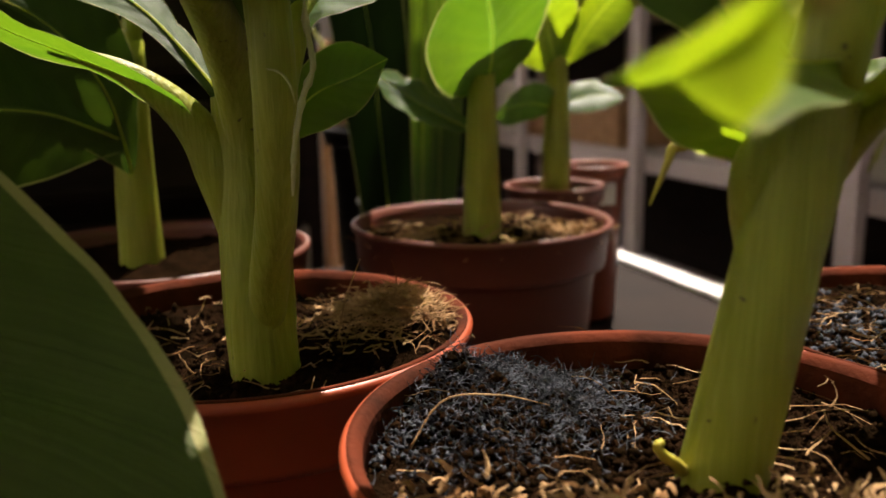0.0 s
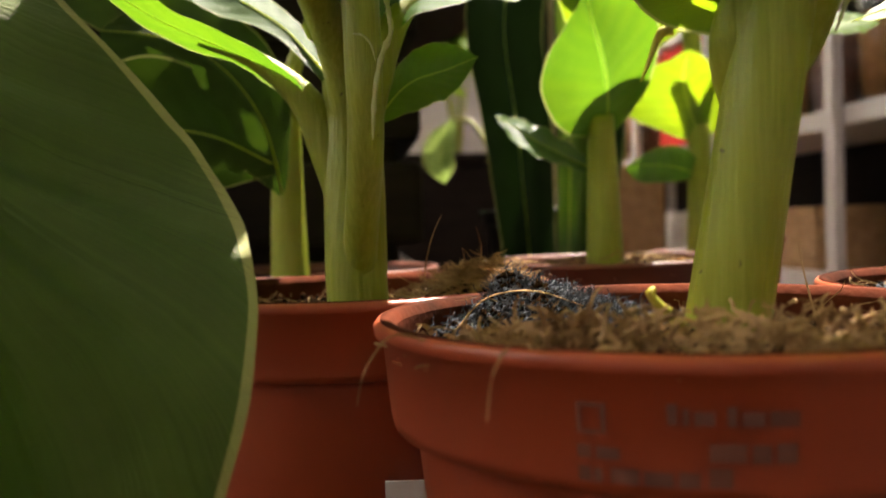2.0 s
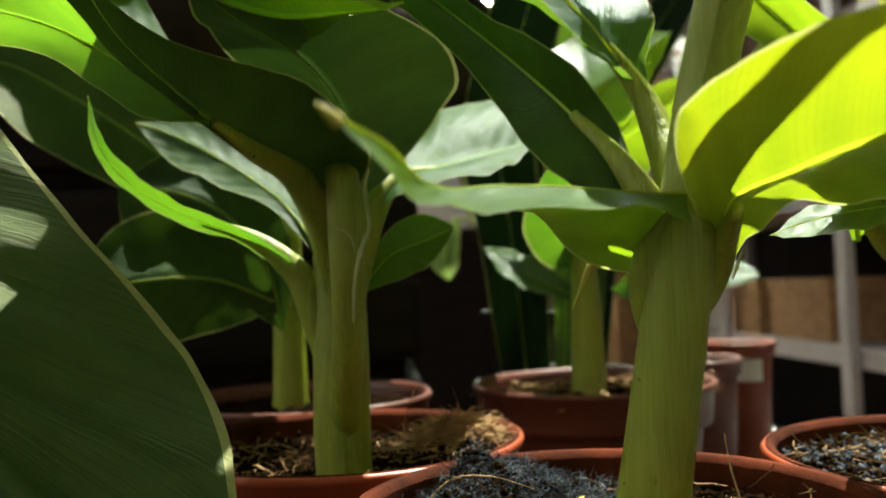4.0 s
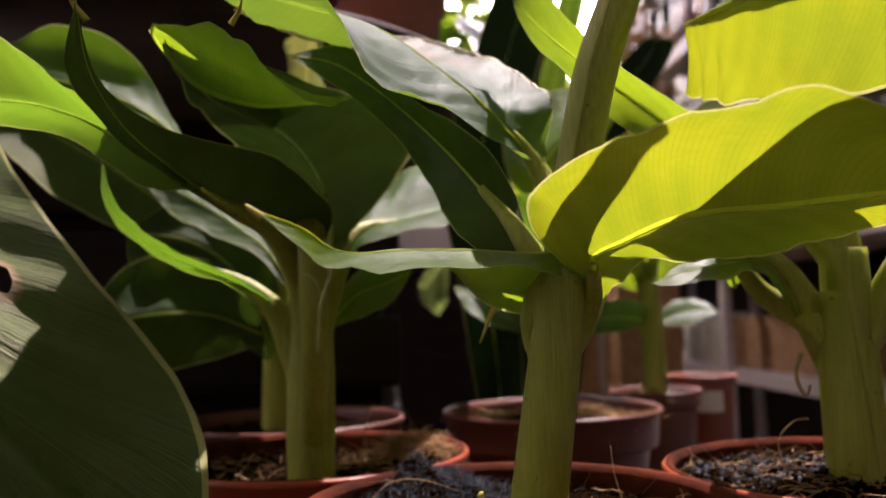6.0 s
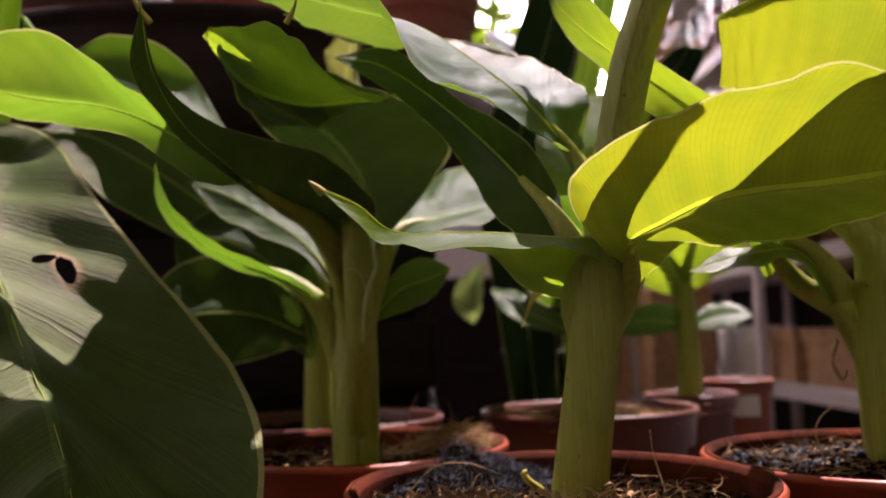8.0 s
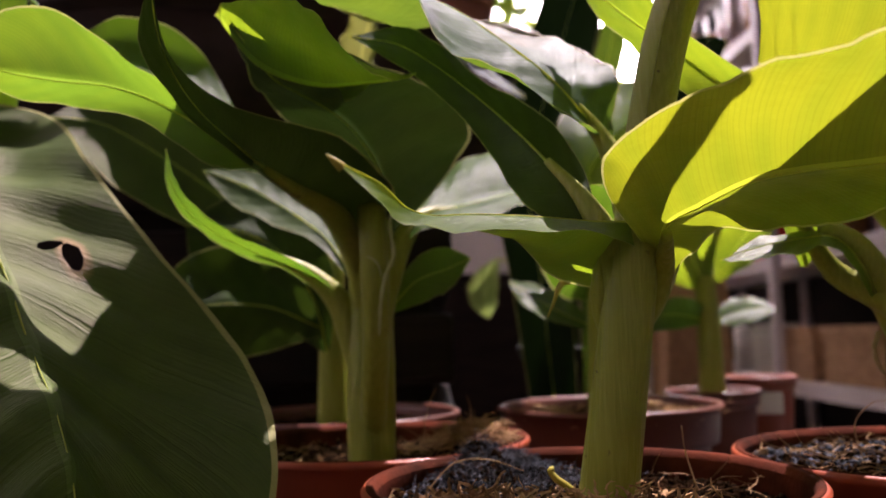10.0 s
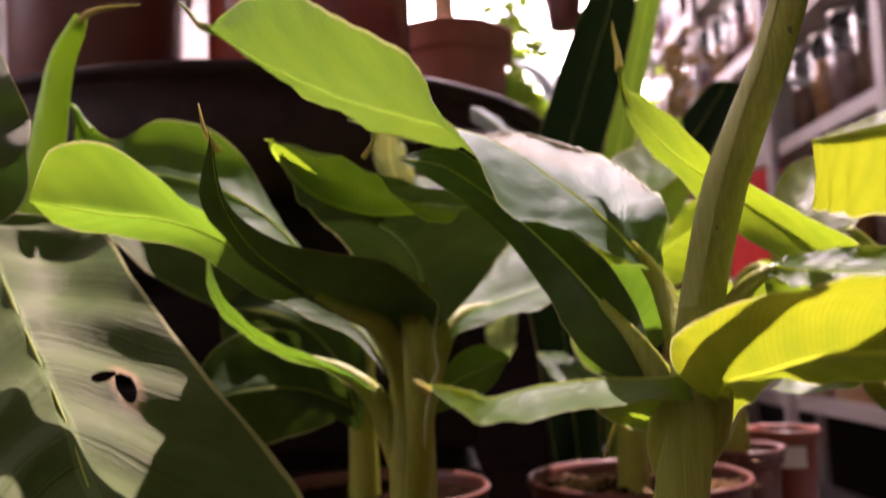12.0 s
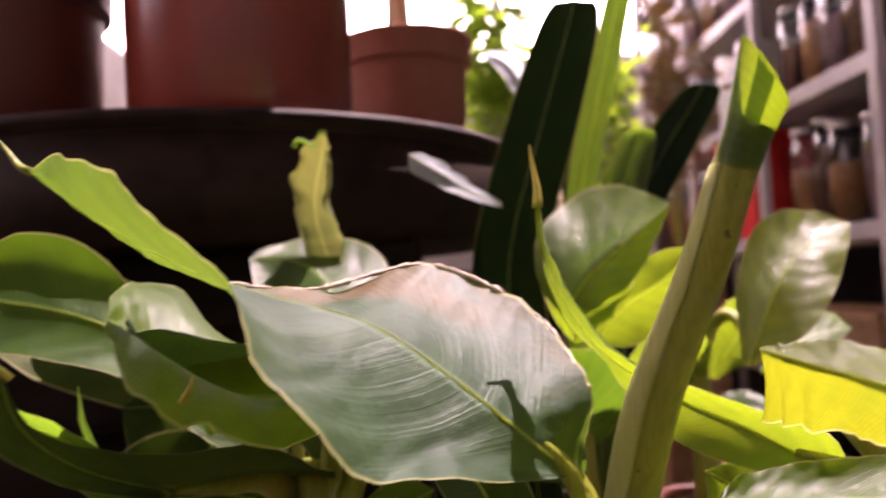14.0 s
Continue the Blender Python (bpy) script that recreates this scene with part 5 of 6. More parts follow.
leaf(plant_back, SHADE_GREEN, 0.0022,
     [(-0.1668, 0.1581, 0.1495), (-0.1676, 0.1536, 0.1649), (-0.1697, 0.1486, 0.1798), (-0.1752, 0.1422, 0.1935), (-0.1835, 0.1349, 0.2047), (-0.1949, 0.1266, 0.2126), (-0.2081, 0.1188, 0.2161), (-0.2223, 0.1111, 0.2169)],
     [(-0.1683, 0.1576, 0.1495), (-0.1757, 0.1472, 0.1580), (-0.1840, 0.1370, 0.1657), (-0.1935, 0.1270, 0.1726), (-0.2047, 0.1182, 0.1792), (-0.2154, 0.1114, 0.1871), (-0.2199, 0.1103, 0.2010), (-0.2223, 0.1111, 0.2169)],
     [(-0.1651, 0.1583, 0.1525), (-0.1624, 0.1604, 0.1735), (-0.1622, 0.1600, 0.1936), (-0.1681, 0.1534, 0.2127), (-0.1795, 0.1446, 0.2273), (-0.1968, 0.1349, 0.2359), (-0.2106, 0.1235, 0.2307), (-0.2223, 0.1111, 0.2169)])
leaf(plant_back, SHADE_GREEN, 0.0022,
     [(-0.1675, 0.1565, 0.1619), (-0.1749, 0.1446, 0.1678), (-0.1824, 0.1326, 0.1731), (-0.1905, 0.1203, 0.1755), (-0.1990, 0.1077, 0.1756), (-0.2078, 0.0957, 0.1736), (-0.2169, 0.0846, 0.1692), (-0.2260, 0.0734, 0.1643)],
     [(-0.1677, 0.1568, 0.1588), (-0.1764, 0.1448, 0.1550), (-0.1851, 0.1327, 0.1514), (-0.1939, 0.1203, 0.1483), (-0.2026, 0.1078, 0.1463), (-0.2109, 0.0959, 0.1490), (-0.2185, 0.0846, 0.1564), (-0.2260, 0.0734, 0.1643)],
     [(-0.1673, 0.1562, 0.1649), (-0.1759, 0.1483, 0.1819), (-0.1846, 0.1398, 0.1974), (-0.1951, 0.1265, 0.2046), (-0.2065, 0.1097, 0.2047), (-0.2147, 0.0961, 0.1965), (-0.2204, 0.0847, 0.1807), (-0.2260, 0.0734, 0.1643)])
leaf(plant_back, WAXY, 0.0022,
     [(-0.1700, 0.1649, 0.1744), (-0.1833, 0.1552, 0.1941), (-0.1965, 0.1452, 0.2135), (-0.2098, 0.1320, 0.2304), (-0.2233, 0.1157, 0.2448), (-0.2359, 0.0972, 0.2571), (-0.2471, 0.0763, 0.2662), (-0.2557, 0.0524, 0.2645)],
     [(-0.1717, 0.1647, 0.1713), (-0.1857, 0.1503, 0.1855), (-0.1996, 0.1358, 0.1994), (-0.2140, 0.1198, 0.2113), (-0.2283, 0.1025, 0.2213), (-0.2372, 0.0823, 0.2317), (-0.2453, 0.0645, 0.2456), (-0.2557, 0.0524, 0.2645)],
     [(-0.1683, 0.1651, 0.1776), (-0.1777, 0.1607, 0.2064), (-0.1874, 0.1552, 0.2343), (-0.1999, 0.1418, 0.2562), (-0.2154, 0.1214, 0.2724), (-0.2341, 0.0998, 0.2839), (-0.2489, 0.0767, 0.2823), (-0.2557, 0.0524, 0.2645)])
leaf(plant_front, WAXY, 0.0014,
     [(-0.1329, -0.1247, 0.2816), (-0.1287, -0.1263, 0.2731), (-0.1245, -0.1279, 0.2646), (-0.1207, -0.1296, 0.2558), (-0.1172, -0.1311, 0.2470), (-0.1139, -0.1326, 0.2381), (-0.1109, -0.1342, 0.2292), (-0.1081, -0.1359, 0.2202)],
     [(-0.1341, -0.1252, 0.2817), (-0.1404, -0.1259, 0.2713), (-0.1443, -0.1269, 0.2603), (-0.1442, -0.1285, 0.2481), (-0.1401, -0.1303, 0.2380), (-0.1310, -0.1321, 0.2312), (-0.1193, -0.1340, 0.2259), (-0.1081, -0.1359, 0.2202)],
     [(-0.1317, -0.1243, 0.2816), (-0.1234, -0.1250, 0.2742), (-0.1153, -0.1258, 0.2667), (-0.1087, -0.1265, 0.2579), (-0.1031, -0.1268, 0.2480), (-0.1005, -0.1281, 0.2377), (-0.1013, -0.1306, 0.2268), (-0.1081, -0.1359, 0.2202)])
leaf(plant_back, WITHERED, 0.0010,
     [(-0.1464, 0.1780, 0.2459), (-0.1442, 0.1793, 0.2605), (-0.1458, 0.1804, 0.2752), (-0.1500, 0.1801, 0.2899), (-0.1527, 0.1784, 0.3045), (-0.1503, 0.1755, 0.3189), (-0.1438, 0.1706, 0.3325), (-0.1380, 0.1652, 0.3459)],
     [(-0.1475, 0.1775, 0.2459), (-0.1465, 0.1742, 0.2611), (-0.1490, 0.1711, 0.2764), (-0.1533, 0.1680, 0.2916), (-0.1555, 0.1646, 0.3069), (-0.1526, 0.1615, 0.3220), (-0.1456, 0.1591, 0.3365), (-0.1380, 0.1652, 0.3459)],
     [(-0.1453, 0.1784, 0.2457), (-0.1386, 0.1775, 0.2602), (-0.1363, 0.1766, 0.2746), (-0.1391, 0.1750, 0.2891), (-0.1420, 0.1723, 0.3039), (-0.1415, 0.1695, 0.3186), (-0.1384, 0.1666, 0.3328), (-0.1380, 0.1652, 0.3459)], bulge=0.45, nu=80, ripple=0.022)
leaf(plant_l, GREEN, 0.0014,
     [(-0.1110, 0.1038, 0.2338), (-0.1148, 0.1151, 0.2453), (-0.1197, 0.1267, 0.2559), (-0.1264, 0.1396, 0.2642), (-0.1356, 0.1510, 0.2714), (-0.1486, 0.1597, 0.2788), (-0.1634, 0.1617, 0.2834), (-0.1789, 0.1551, 0.2842)],
     [(-0.1121, 0.1034, 0.2338), (-0.1201, 0.1069, 0.2459), (-0.1303, 0.1125, 0.2546), (-0.1420, 0.1201, 0.2594), (-0.1542, 0.1289, 0.2599), (-0.1642, 0.1376, 0.2646), (-0.1717, 0.1464, 0.2741), (-0.1789, 0.1551, 0.2842)],
     [(-0.1085, 0.1046, 0.2349), (-0.1056, 0.1289, 0.2463), (-0.1056, 0.1524, 0.2583), (-0.1116, 0.1754, 0.2729), (-0.1270, 0.1913, 0.2857), (-0.1525, 0.1959, 0.2946), (-0.1728, 0.1789, 0.2942), (-0.1789, 0.1551, 0.2842)])
leaf(plant_f, GLARELEAF, 0.0008,
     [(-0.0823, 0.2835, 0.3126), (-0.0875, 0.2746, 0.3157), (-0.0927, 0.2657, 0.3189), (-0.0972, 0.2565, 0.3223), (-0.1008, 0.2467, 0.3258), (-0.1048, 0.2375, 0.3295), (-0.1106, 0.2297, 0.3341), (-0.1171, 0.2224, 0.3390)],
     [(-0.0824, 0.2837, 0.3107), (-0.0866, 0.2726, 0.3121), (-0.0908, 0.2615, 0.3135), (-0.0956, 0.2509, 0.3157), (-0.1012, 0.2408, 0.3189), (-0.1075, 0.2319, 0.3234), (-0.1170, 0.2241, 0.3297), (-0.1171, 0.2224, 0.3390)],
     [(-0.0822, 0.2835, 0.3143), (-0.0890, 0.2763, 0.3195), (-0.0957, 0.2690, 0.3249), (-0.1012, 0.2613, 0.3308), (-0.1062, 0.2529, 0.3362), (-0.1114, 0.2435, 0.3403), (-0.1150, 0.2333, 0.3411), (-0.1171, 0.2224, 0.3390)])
leaf(plant_g, GLARELEAF, 0.0008,
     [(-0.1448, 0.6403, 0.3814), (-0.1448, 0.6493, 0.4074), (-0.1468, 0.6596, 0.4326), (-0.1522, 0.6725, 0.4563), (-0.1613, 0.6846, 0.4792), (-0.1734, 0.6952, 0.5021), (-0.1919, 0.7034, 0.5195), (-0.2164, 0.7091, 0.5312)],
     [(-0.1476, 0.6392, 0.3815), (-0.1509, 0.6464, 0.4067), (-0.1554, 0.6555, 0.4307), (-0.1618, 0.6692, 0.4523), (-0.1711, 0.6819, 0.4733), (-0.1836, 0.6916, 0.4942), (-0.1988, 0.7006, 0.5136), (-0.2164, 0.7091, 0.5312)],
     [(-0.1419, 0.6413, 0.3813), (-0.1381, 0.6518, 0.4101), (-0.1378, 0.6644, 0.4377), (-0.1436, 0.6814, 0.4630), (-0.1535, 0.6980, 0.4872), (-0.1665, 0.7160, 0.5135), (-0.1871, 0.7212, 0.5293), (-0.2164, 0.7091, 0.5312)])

# each plant's empty goes to its foot, the parts stay where they are
for ob, foot in PLANTS.items():
    ob.location = foot
    for child in ob.children:
        child.location = child.location - foot

# ---- tray with pots on a wooden stand ----
TRAY = (-0.3716, 0.3958)
tray = empty("round_tray", (*TRAY, 0.2957), "large round black plastic tray with a rolled rim", "tray")
lathe("wall", [(0, 0), (0.236, 0), (0.241, 0.003), (0.2575, 0.064), (0.2525, 0.064), (0.237, 0.009), (0, 0.008)], RIMBLACK, tray, 160)
lathe("rim", [(0.2575, 0.0643), (0.258, 0.066), (0.2618, 0.069), (0.2628, 0.073), (0.259, 0.076), (0.253, 0.073), (0.2525, 0.0643), (0.2575, 0.0643)], RIMBLACK, tray, 160, "worn brown-black rolled rim")
stand = empty("wooden_stand", (*TRAY, 0.0), "dark slatted wooden stand under the round tray", "stand")
for k in range(5):
    box("slat", (0.36, 0.36, 0.0488), Matrix.Translation((0, 0, 0.0249 + k * 0.0615)) @ Matrix.Rotation(0.36, 4, 'Z'), WOOD, stand, bevel=0.006)
    if k < 4:
        box("spacer", (0.33, 0.33, 0.0122), Matrix.Translation((0, 0, 0.0558 + k * 0.0615)) @ Matrix.Rotation(0.36, 4, 'Z'), WOOD, stand)
for x, y, r, h, mt, lb, share in ((-0.257, 0.278, 0.085, 0.22, TERRA_RED, "glossy red-brown plastic pot standing in the tray", 0.86),
                                  (-0.413, 0.2319, 0.072, 0.19, TERRA_DARK, "brown plastic pot standing in the tray", 0.78),
                                  (-0.215, 0.475, 0.060, 0.176, CLAY, "fired clay pot standing in the tray", 0.74)):
    flower_pot(x, y, 0.3042, r, h, mt, lb, group="pots in the tray", base_share=share, band=0.2)

# ---- shelves ----
shelf = empty("shelf_unit", at_room(1.6, 1.2, -0.77), "tall grey open shelf unit filled with jars", "shelf")
sb = shelf.matrix_world.inverted()


def shelf_part(nm, *sp):
    size, mm = room_box(*sp)
    return box(nm, size, sb @ mm, SHELF, shelf, bevel=0.003)


for z in (-0.36, 0.0, 0.36, 0.73, 1.075, 1.43):
    shelf_part("shelf_board", 0.25, 3.9, 1.0, 1.34, z - 0.042, z)
shelf_back = room_box(0.25, 3.9, 1.366, 1.38, -0.77, 1.75)
box('back_panel', shelf_back[0], sb @ shelf_back[1], WOOD, shelf)
for u_ in (0.50, 1.13, 1.765, 2.40, 3.04, 3.68):
    shelf_part("post", u_ - 0.02, u_ + 0.02, 0.975, 0.998, -0.77, 1.75)
    shelf_part("post", u_ - 0.02, u_ + 0.02, 1.342, 1.365, -0.77, 1.75)

# ---- jars and boxes on the shelves ----
GLASS, gn, gl, gb = material("jar_glass")
gb.inputs["Base Color"].default_value = (0.9, 0.93, 0.92, 1)
gb.inputs["Roughness"].default_value = 0.05
gb.inputs["Transmission Weight"].default_value = 1.0
gb.inputs["IOR"].default_value = 1.45
ORANGE = surface("orange_grain", (0.42, 0.17, 0.05), (0.60, 0.28, 0.09), 60, 0.7, 0.6, 0.002)
BROWN = surface("brown_grain", (0.14, 0.05, 0.025), (0.24, 0.09, 0.04), 60, 0.7, 0.6, 0.002)
PINK = surface("pink_beans", (0.36, 0.17, 0.17), (0.55, 0.33, 0.32), 45, 0.6, 1.0, 0.004)
PALE = surface("pale_ceramic", (0.60, 0.57, 0.50), (0.70, 0.67, 0.60), 15, 0.45, 0.1)
LIDMETAL = surface("lid_metal", (0.45, 0.42, 0.38), (0.6, 0.57, 0.52), 30, 0.3, 0.1, metal=0.9)
REDBOX = surface("red_card", (0.55, 0.03, 0.02), (0.62, 0.04, 0.03), 20, 0.9, 0.1, spec=0.1)
WICKER = surface("wicker", (0.30, 0.16, 0.07), (0.46, 0.27, 0.13), 40, 0.8, 0.8, 0.002)
DARKCASE = surface("dark_case", (0.02, 0.02, 0.022), (0.035, 0.035, 0.038), 20, 0.5, 0.1)


def jar(u, v, z, r, h, fill, level, label):
    """Storage jar: rounded glass wall, its contents and a screw lid."""
    ob = empty("storage_jar", at_room(u, v, z), label, "jar", "jars on the shelves")
    lathe("glass_wall", [(0, 0.001), (r * 0.9, 0.001), (r, 0.006), (r, h * 0.8), (r * 0.86, h * 0.88), (r * 0.84, h * 0.94),
                         (r * 0.81, h * 0.94), (r * 0.83, h * 0.87), (r * 0.96, h * 0.79), (r * 0.96, 0.009), (0, 0.008)], GLASS, ob, 28)
    lathe("contents", [(0, 0.009), (r * 0.94, 0.0095), (r * 0.94, h * level), (r * 0.5, h * level + 0.006), (0, h * level + 0.004)], fill, ob, 28)
    lathe("lid", [(0, h * 0.945), (r * 0.9, h * 0.945), (r * 0.92, h * 0.95), (r * 0.92, h * 0.99), (r * 0.88, h), (0, h)], LIDMETAL, ob, 28)
    return ob


def canister(u, v, z, r, h, mat, label):
    ob = empty("canister", at_room(u, v, z), label, "canister", "canisters on the shelves")
    lathe("body", [(0, 0.001), (r * 0.93, 0.001), (r, 0.008), (r, h * 0.82), (r * 0.97, h * 0.84), (0, h * 0.84)], mat, ob, 32)
    lathe("lid", [(0, h * 0.845), (r * 1.03, h * 0.845), (r * 1.04, h * 0.86), (r * 1.02, h * 0.97), (r * 0.9, h), (0, h)], mat, ob, 32)
    return ob


for u_, r_, h_ in ((1.16, 0.055, 0.16), (1.30, 0.048, 0.19), (1.45, 0.045, 0.20), (1.58, 0.05, 0.15), (2.62, 0.065, 0.16), (2.82, 0.06, 0.15)):
    canister(u_, 1.07, 0.001, r_, h_, PALE, "pale cream ceramic canister with a lid on a shelf")
rnd = random.Random(5)
for z, cols in ((0.36, (ORANGE, BROWN, PINK, ORANGE, BROWN)), (0.73, (BROWN, PINK, ORANGE, BROWN)), (1.075, (PINK, BROWN, ORANGE)), (1.43, (BROWN, PINK))):
    u_ = 0.42
    k = 0
    while u_ < 3.8:
        r_ = rnd.uniform(0.040, 0.052)
        mt = cols[k % len(cols)]
        if min(abs(u_ - p) for p in (0.50, 1.13, 1.765, 2.40, 3.04, 3.68)) > 0.0 and not (z == 0.36 and 2.44 < u_ < 2.95) and not (z == 0.73 and 2.38 < u_ < 2.85):
            jar(u_, 1.06 + rnd.uniform(0, 0.03), z + 0.001, r_, rnd.uniform(0.25, 0.29), mt, rnd.uniform(0.55, 0.75),
                {"orange_grain": "tall glass jar filled with orange grain", "brown_grain": "tall glass jar filled with dark brown grain",
                 "pink_beans": "tall glass jar filled with pinkish beans"}[mt.name])
        u_ += r_ * 2 + rnd.uniform(0.012, 0.05)
        k += 1


def room_thing(name, spans, mat, label, category, bevel=0.004, group=""):
    c = at_room((spans[0] + spans[1]) / 2, (spans[2] + spans[3]) / 2, spans[4])
    bm = bmesh.new()
    size, mm = room_box(*spans)
    box_into(bm, size, Matrix.Translation(-c) @ mm, bevel)
    ob = part(name, bm, mat, None, smooth=False)
    ob.location = c
    return tagged(ob, label, category, group)


room_thing("red_box", (2.52, 2.86, 1.005, 1.20, 0.361, 0.685), REDBOX, "bright red cardboard box on a shelf", "box")
for k in range(6):
    room_thing("book", (2.44 + k * 0.058, 2.49 + k * 0.058, 1.005, 1.17, 0.731, 0.93 + 0.02 * (k % 3)), PALE, "pale paperback standing upright on a shelf", "book", 0.002, "row of books")


def wicker_box(u0, u1):
    """A lidded basket of woven bands."""
    ob = empty("wicker_box", at_room((u0 + u1) / 2, 1.135, 0.001), "brown woven wicker box on the low shelf", "box", "wicker boxes")
    inv = ob.matrix_world.inverted()

    def piece(nm, *sp):
        size, mm = room_box(*sp)
        return box(nm, size, inv @ mm, WICKER, ob, bevel=0.003)
    piece("body", u0 + 0.006, u1 - 0.006, 1.026, 1.244, 0.001, 0.125)
    for k in range(6):
        piece("woven_band", u0 + (0.0 if k % 2 else 0.003), u1 - (0.0 if k % 2 else 0.003), 1.02 + (0.0 if k % 2 else 0.003), 1.025, 0.004 + k * 0.0202, 0.021 + k * 0.0202)
    piece("lid", u0 - 0.004, u1 + 0.004, 1.015, 1.25, 0.1262, 0.150)


for a_, b_ in ((1.9, 2.2), (2.26, 2.5)):
    wicker_box(a_, b_)
case = room_thing("loudspeaker", (0.62, 0.95, 1.02, 1.30, 0.001, 0.26), DARKCASE, "black loudspeaker box on the low shelf", "loudspeaker", 0.006)
ring = lathe("cone", [(0, -0.012), (0.03, -0.008), (0.07, 0.004), (0.08, 0.004), (0.082, 0.0), (0.07, 0.0)], BLACK, case, 32)
ring.matrix_local = case.matrix_world.inverted() @ (Matrix.Translation(at_room(0.78, 1.018, 0.14)) @ ROOM_TURN @ Matrix.Rotation(radians(-90), 4, 'Y'))

# ---- plants behind ----
strap_plant = empty("strap_leaf_plant", (-0.05, 0.40, 0.0), "dark green plant with broad strap leaves", "plant")
straps = []


def strap(foot, top, width, lean, mat=None):
    """A thick strap leaf with a rounded end; lean: sideways bow."""
    f0, t0 = Vector(foot), Vector(top)
    mid = (f0 + t0) / 2 + Vector(lean)
    rib = [f0, f0.lerp(mid, 0.6), mid, mid.lerp(t0, 0.55), t0]
    side = Vector((0.938, 0.346, 0)) * width / 2
    w = (0.55, 0.85, 1.0, 0.98, 0.1)
    lf = [p - side * k for p, k in zip(rib, w)]
    rt = [p + side * k for p, k in zip(rib, w)]
    lf.insert(4, t0 - side * 0.72 - Vector((0, 0, width * 0.18)))
    rt.insert(4, t0 + side * 0.72 - Vector((0, 0, width * 0.18)))
    rib.insert(4, t0 - Vector((0, 0, width * 0.16)))
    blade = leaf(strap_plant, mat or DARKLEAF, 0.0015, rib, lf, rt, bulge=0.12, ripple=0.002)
    straps.append(blade)


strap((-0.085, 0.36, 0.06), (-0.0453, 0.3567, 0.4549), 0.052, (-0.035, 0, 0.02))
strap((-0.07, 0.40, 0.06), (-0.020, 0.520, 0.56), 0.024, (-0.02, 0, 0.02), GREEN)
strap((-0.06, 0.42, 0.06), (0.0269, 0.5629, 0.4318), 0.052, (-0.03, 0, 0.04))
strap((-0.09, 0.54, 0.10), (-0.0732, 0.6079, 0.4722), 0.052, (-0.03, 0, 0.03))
strap((-0.06, 0.42, 0.06), (-0.0229, 0.5166, 0.3903), 0.040, (-0.01, 0, 0.05), GREEN)
foot = Vector((-0.05, 0.40, 0.0))
for child in strap_plant.children:
    child.location = child.location - foot
flower_pot(-0.065, 0.395, 0.0, 0.048, 0.105, BLACK, "black plastic pot with broad strap leaves", band=0.12, group="black pots")
flower_pot(-0.100, 0.505, 0.0, 0.052, 0.145, BLACK, "black plastic pot with a bamboo stick", band=0.12, group="black pots")
tagged(tube("bamboo_stick", [(-0.0875, 0.474, 0.05), (-0.0865, 0.4735, 0.20), (-0.0855, 0.473, 0.34)], 0.0028, 0.0024, STICK, None, 8, 8), "thin pale bamboo stick in a black pot", "stick")

streaked = empty("streaked_plant", (-0.128, 0.535, 0.0), "small plant with a hanging yellow-green leaf streaked white", "plant")
tube("stem", [(0.0, 0.0, 0.10), (-0.012, 0.008, 0.17), (-0.038, 0.026, 0.222), (-0.062, 0.036, 0.232)], 0.0032, 0.0014, STEM, streaked, 16, 10)
leaf(streaked, STREAKED, 0.0009,
     [(-0.060, 0.036, 0.233), (-0.068, 0.037, 0.222), (-0.073, 0.037, 0.206), (-0.075, 0.038, 0.190), (-0.073, 0.040, 0.172)],
     [(-0.062, 0.036, 0.233), (-0.082, 0.034, 0.220), (-0.091, 0.032, 0.204), (-0.089, 0.034, 0.186), (-0.073, 0.040, 0.172)],
     [(-0.059, 0.036, 0.232), (-0.058, 0.034, 0.218), (-0.059, 0.032, 0.202), (-0.063, 0.034, 0.184), (-0.073, 0.040, 0.172)], bulge=0.15)

# ---- pot print, sticker and tag ----


def on_collar(name, a0, a1, z0, z1, parent, r0=0.0635):
    """A thin printed bar wrapped on the pot's collar; angles in degrees."""
    bm = bmesh.new()
    n_ = max(2, int(abs(a1 - a0) / 2) + 1)
    rows = []
    for z in (z0, z1):
        r = r0 + (z - 0.1065) * 0.085
        rows.append([bm.verts.new((r * math.cos(radians(a0 + (a1 - a0) * k / n_)), r * math.sin(radians(a0 + (a1 - a0) * k / n_)), z)) for k in range(n_ + 1)])
    for k in range(n_):
        bm.faces.new((rows[0][k], rows[0][k + 1], rows[1][k + 1], rows[1][k]))
    return part(name, bm, INK, parent)


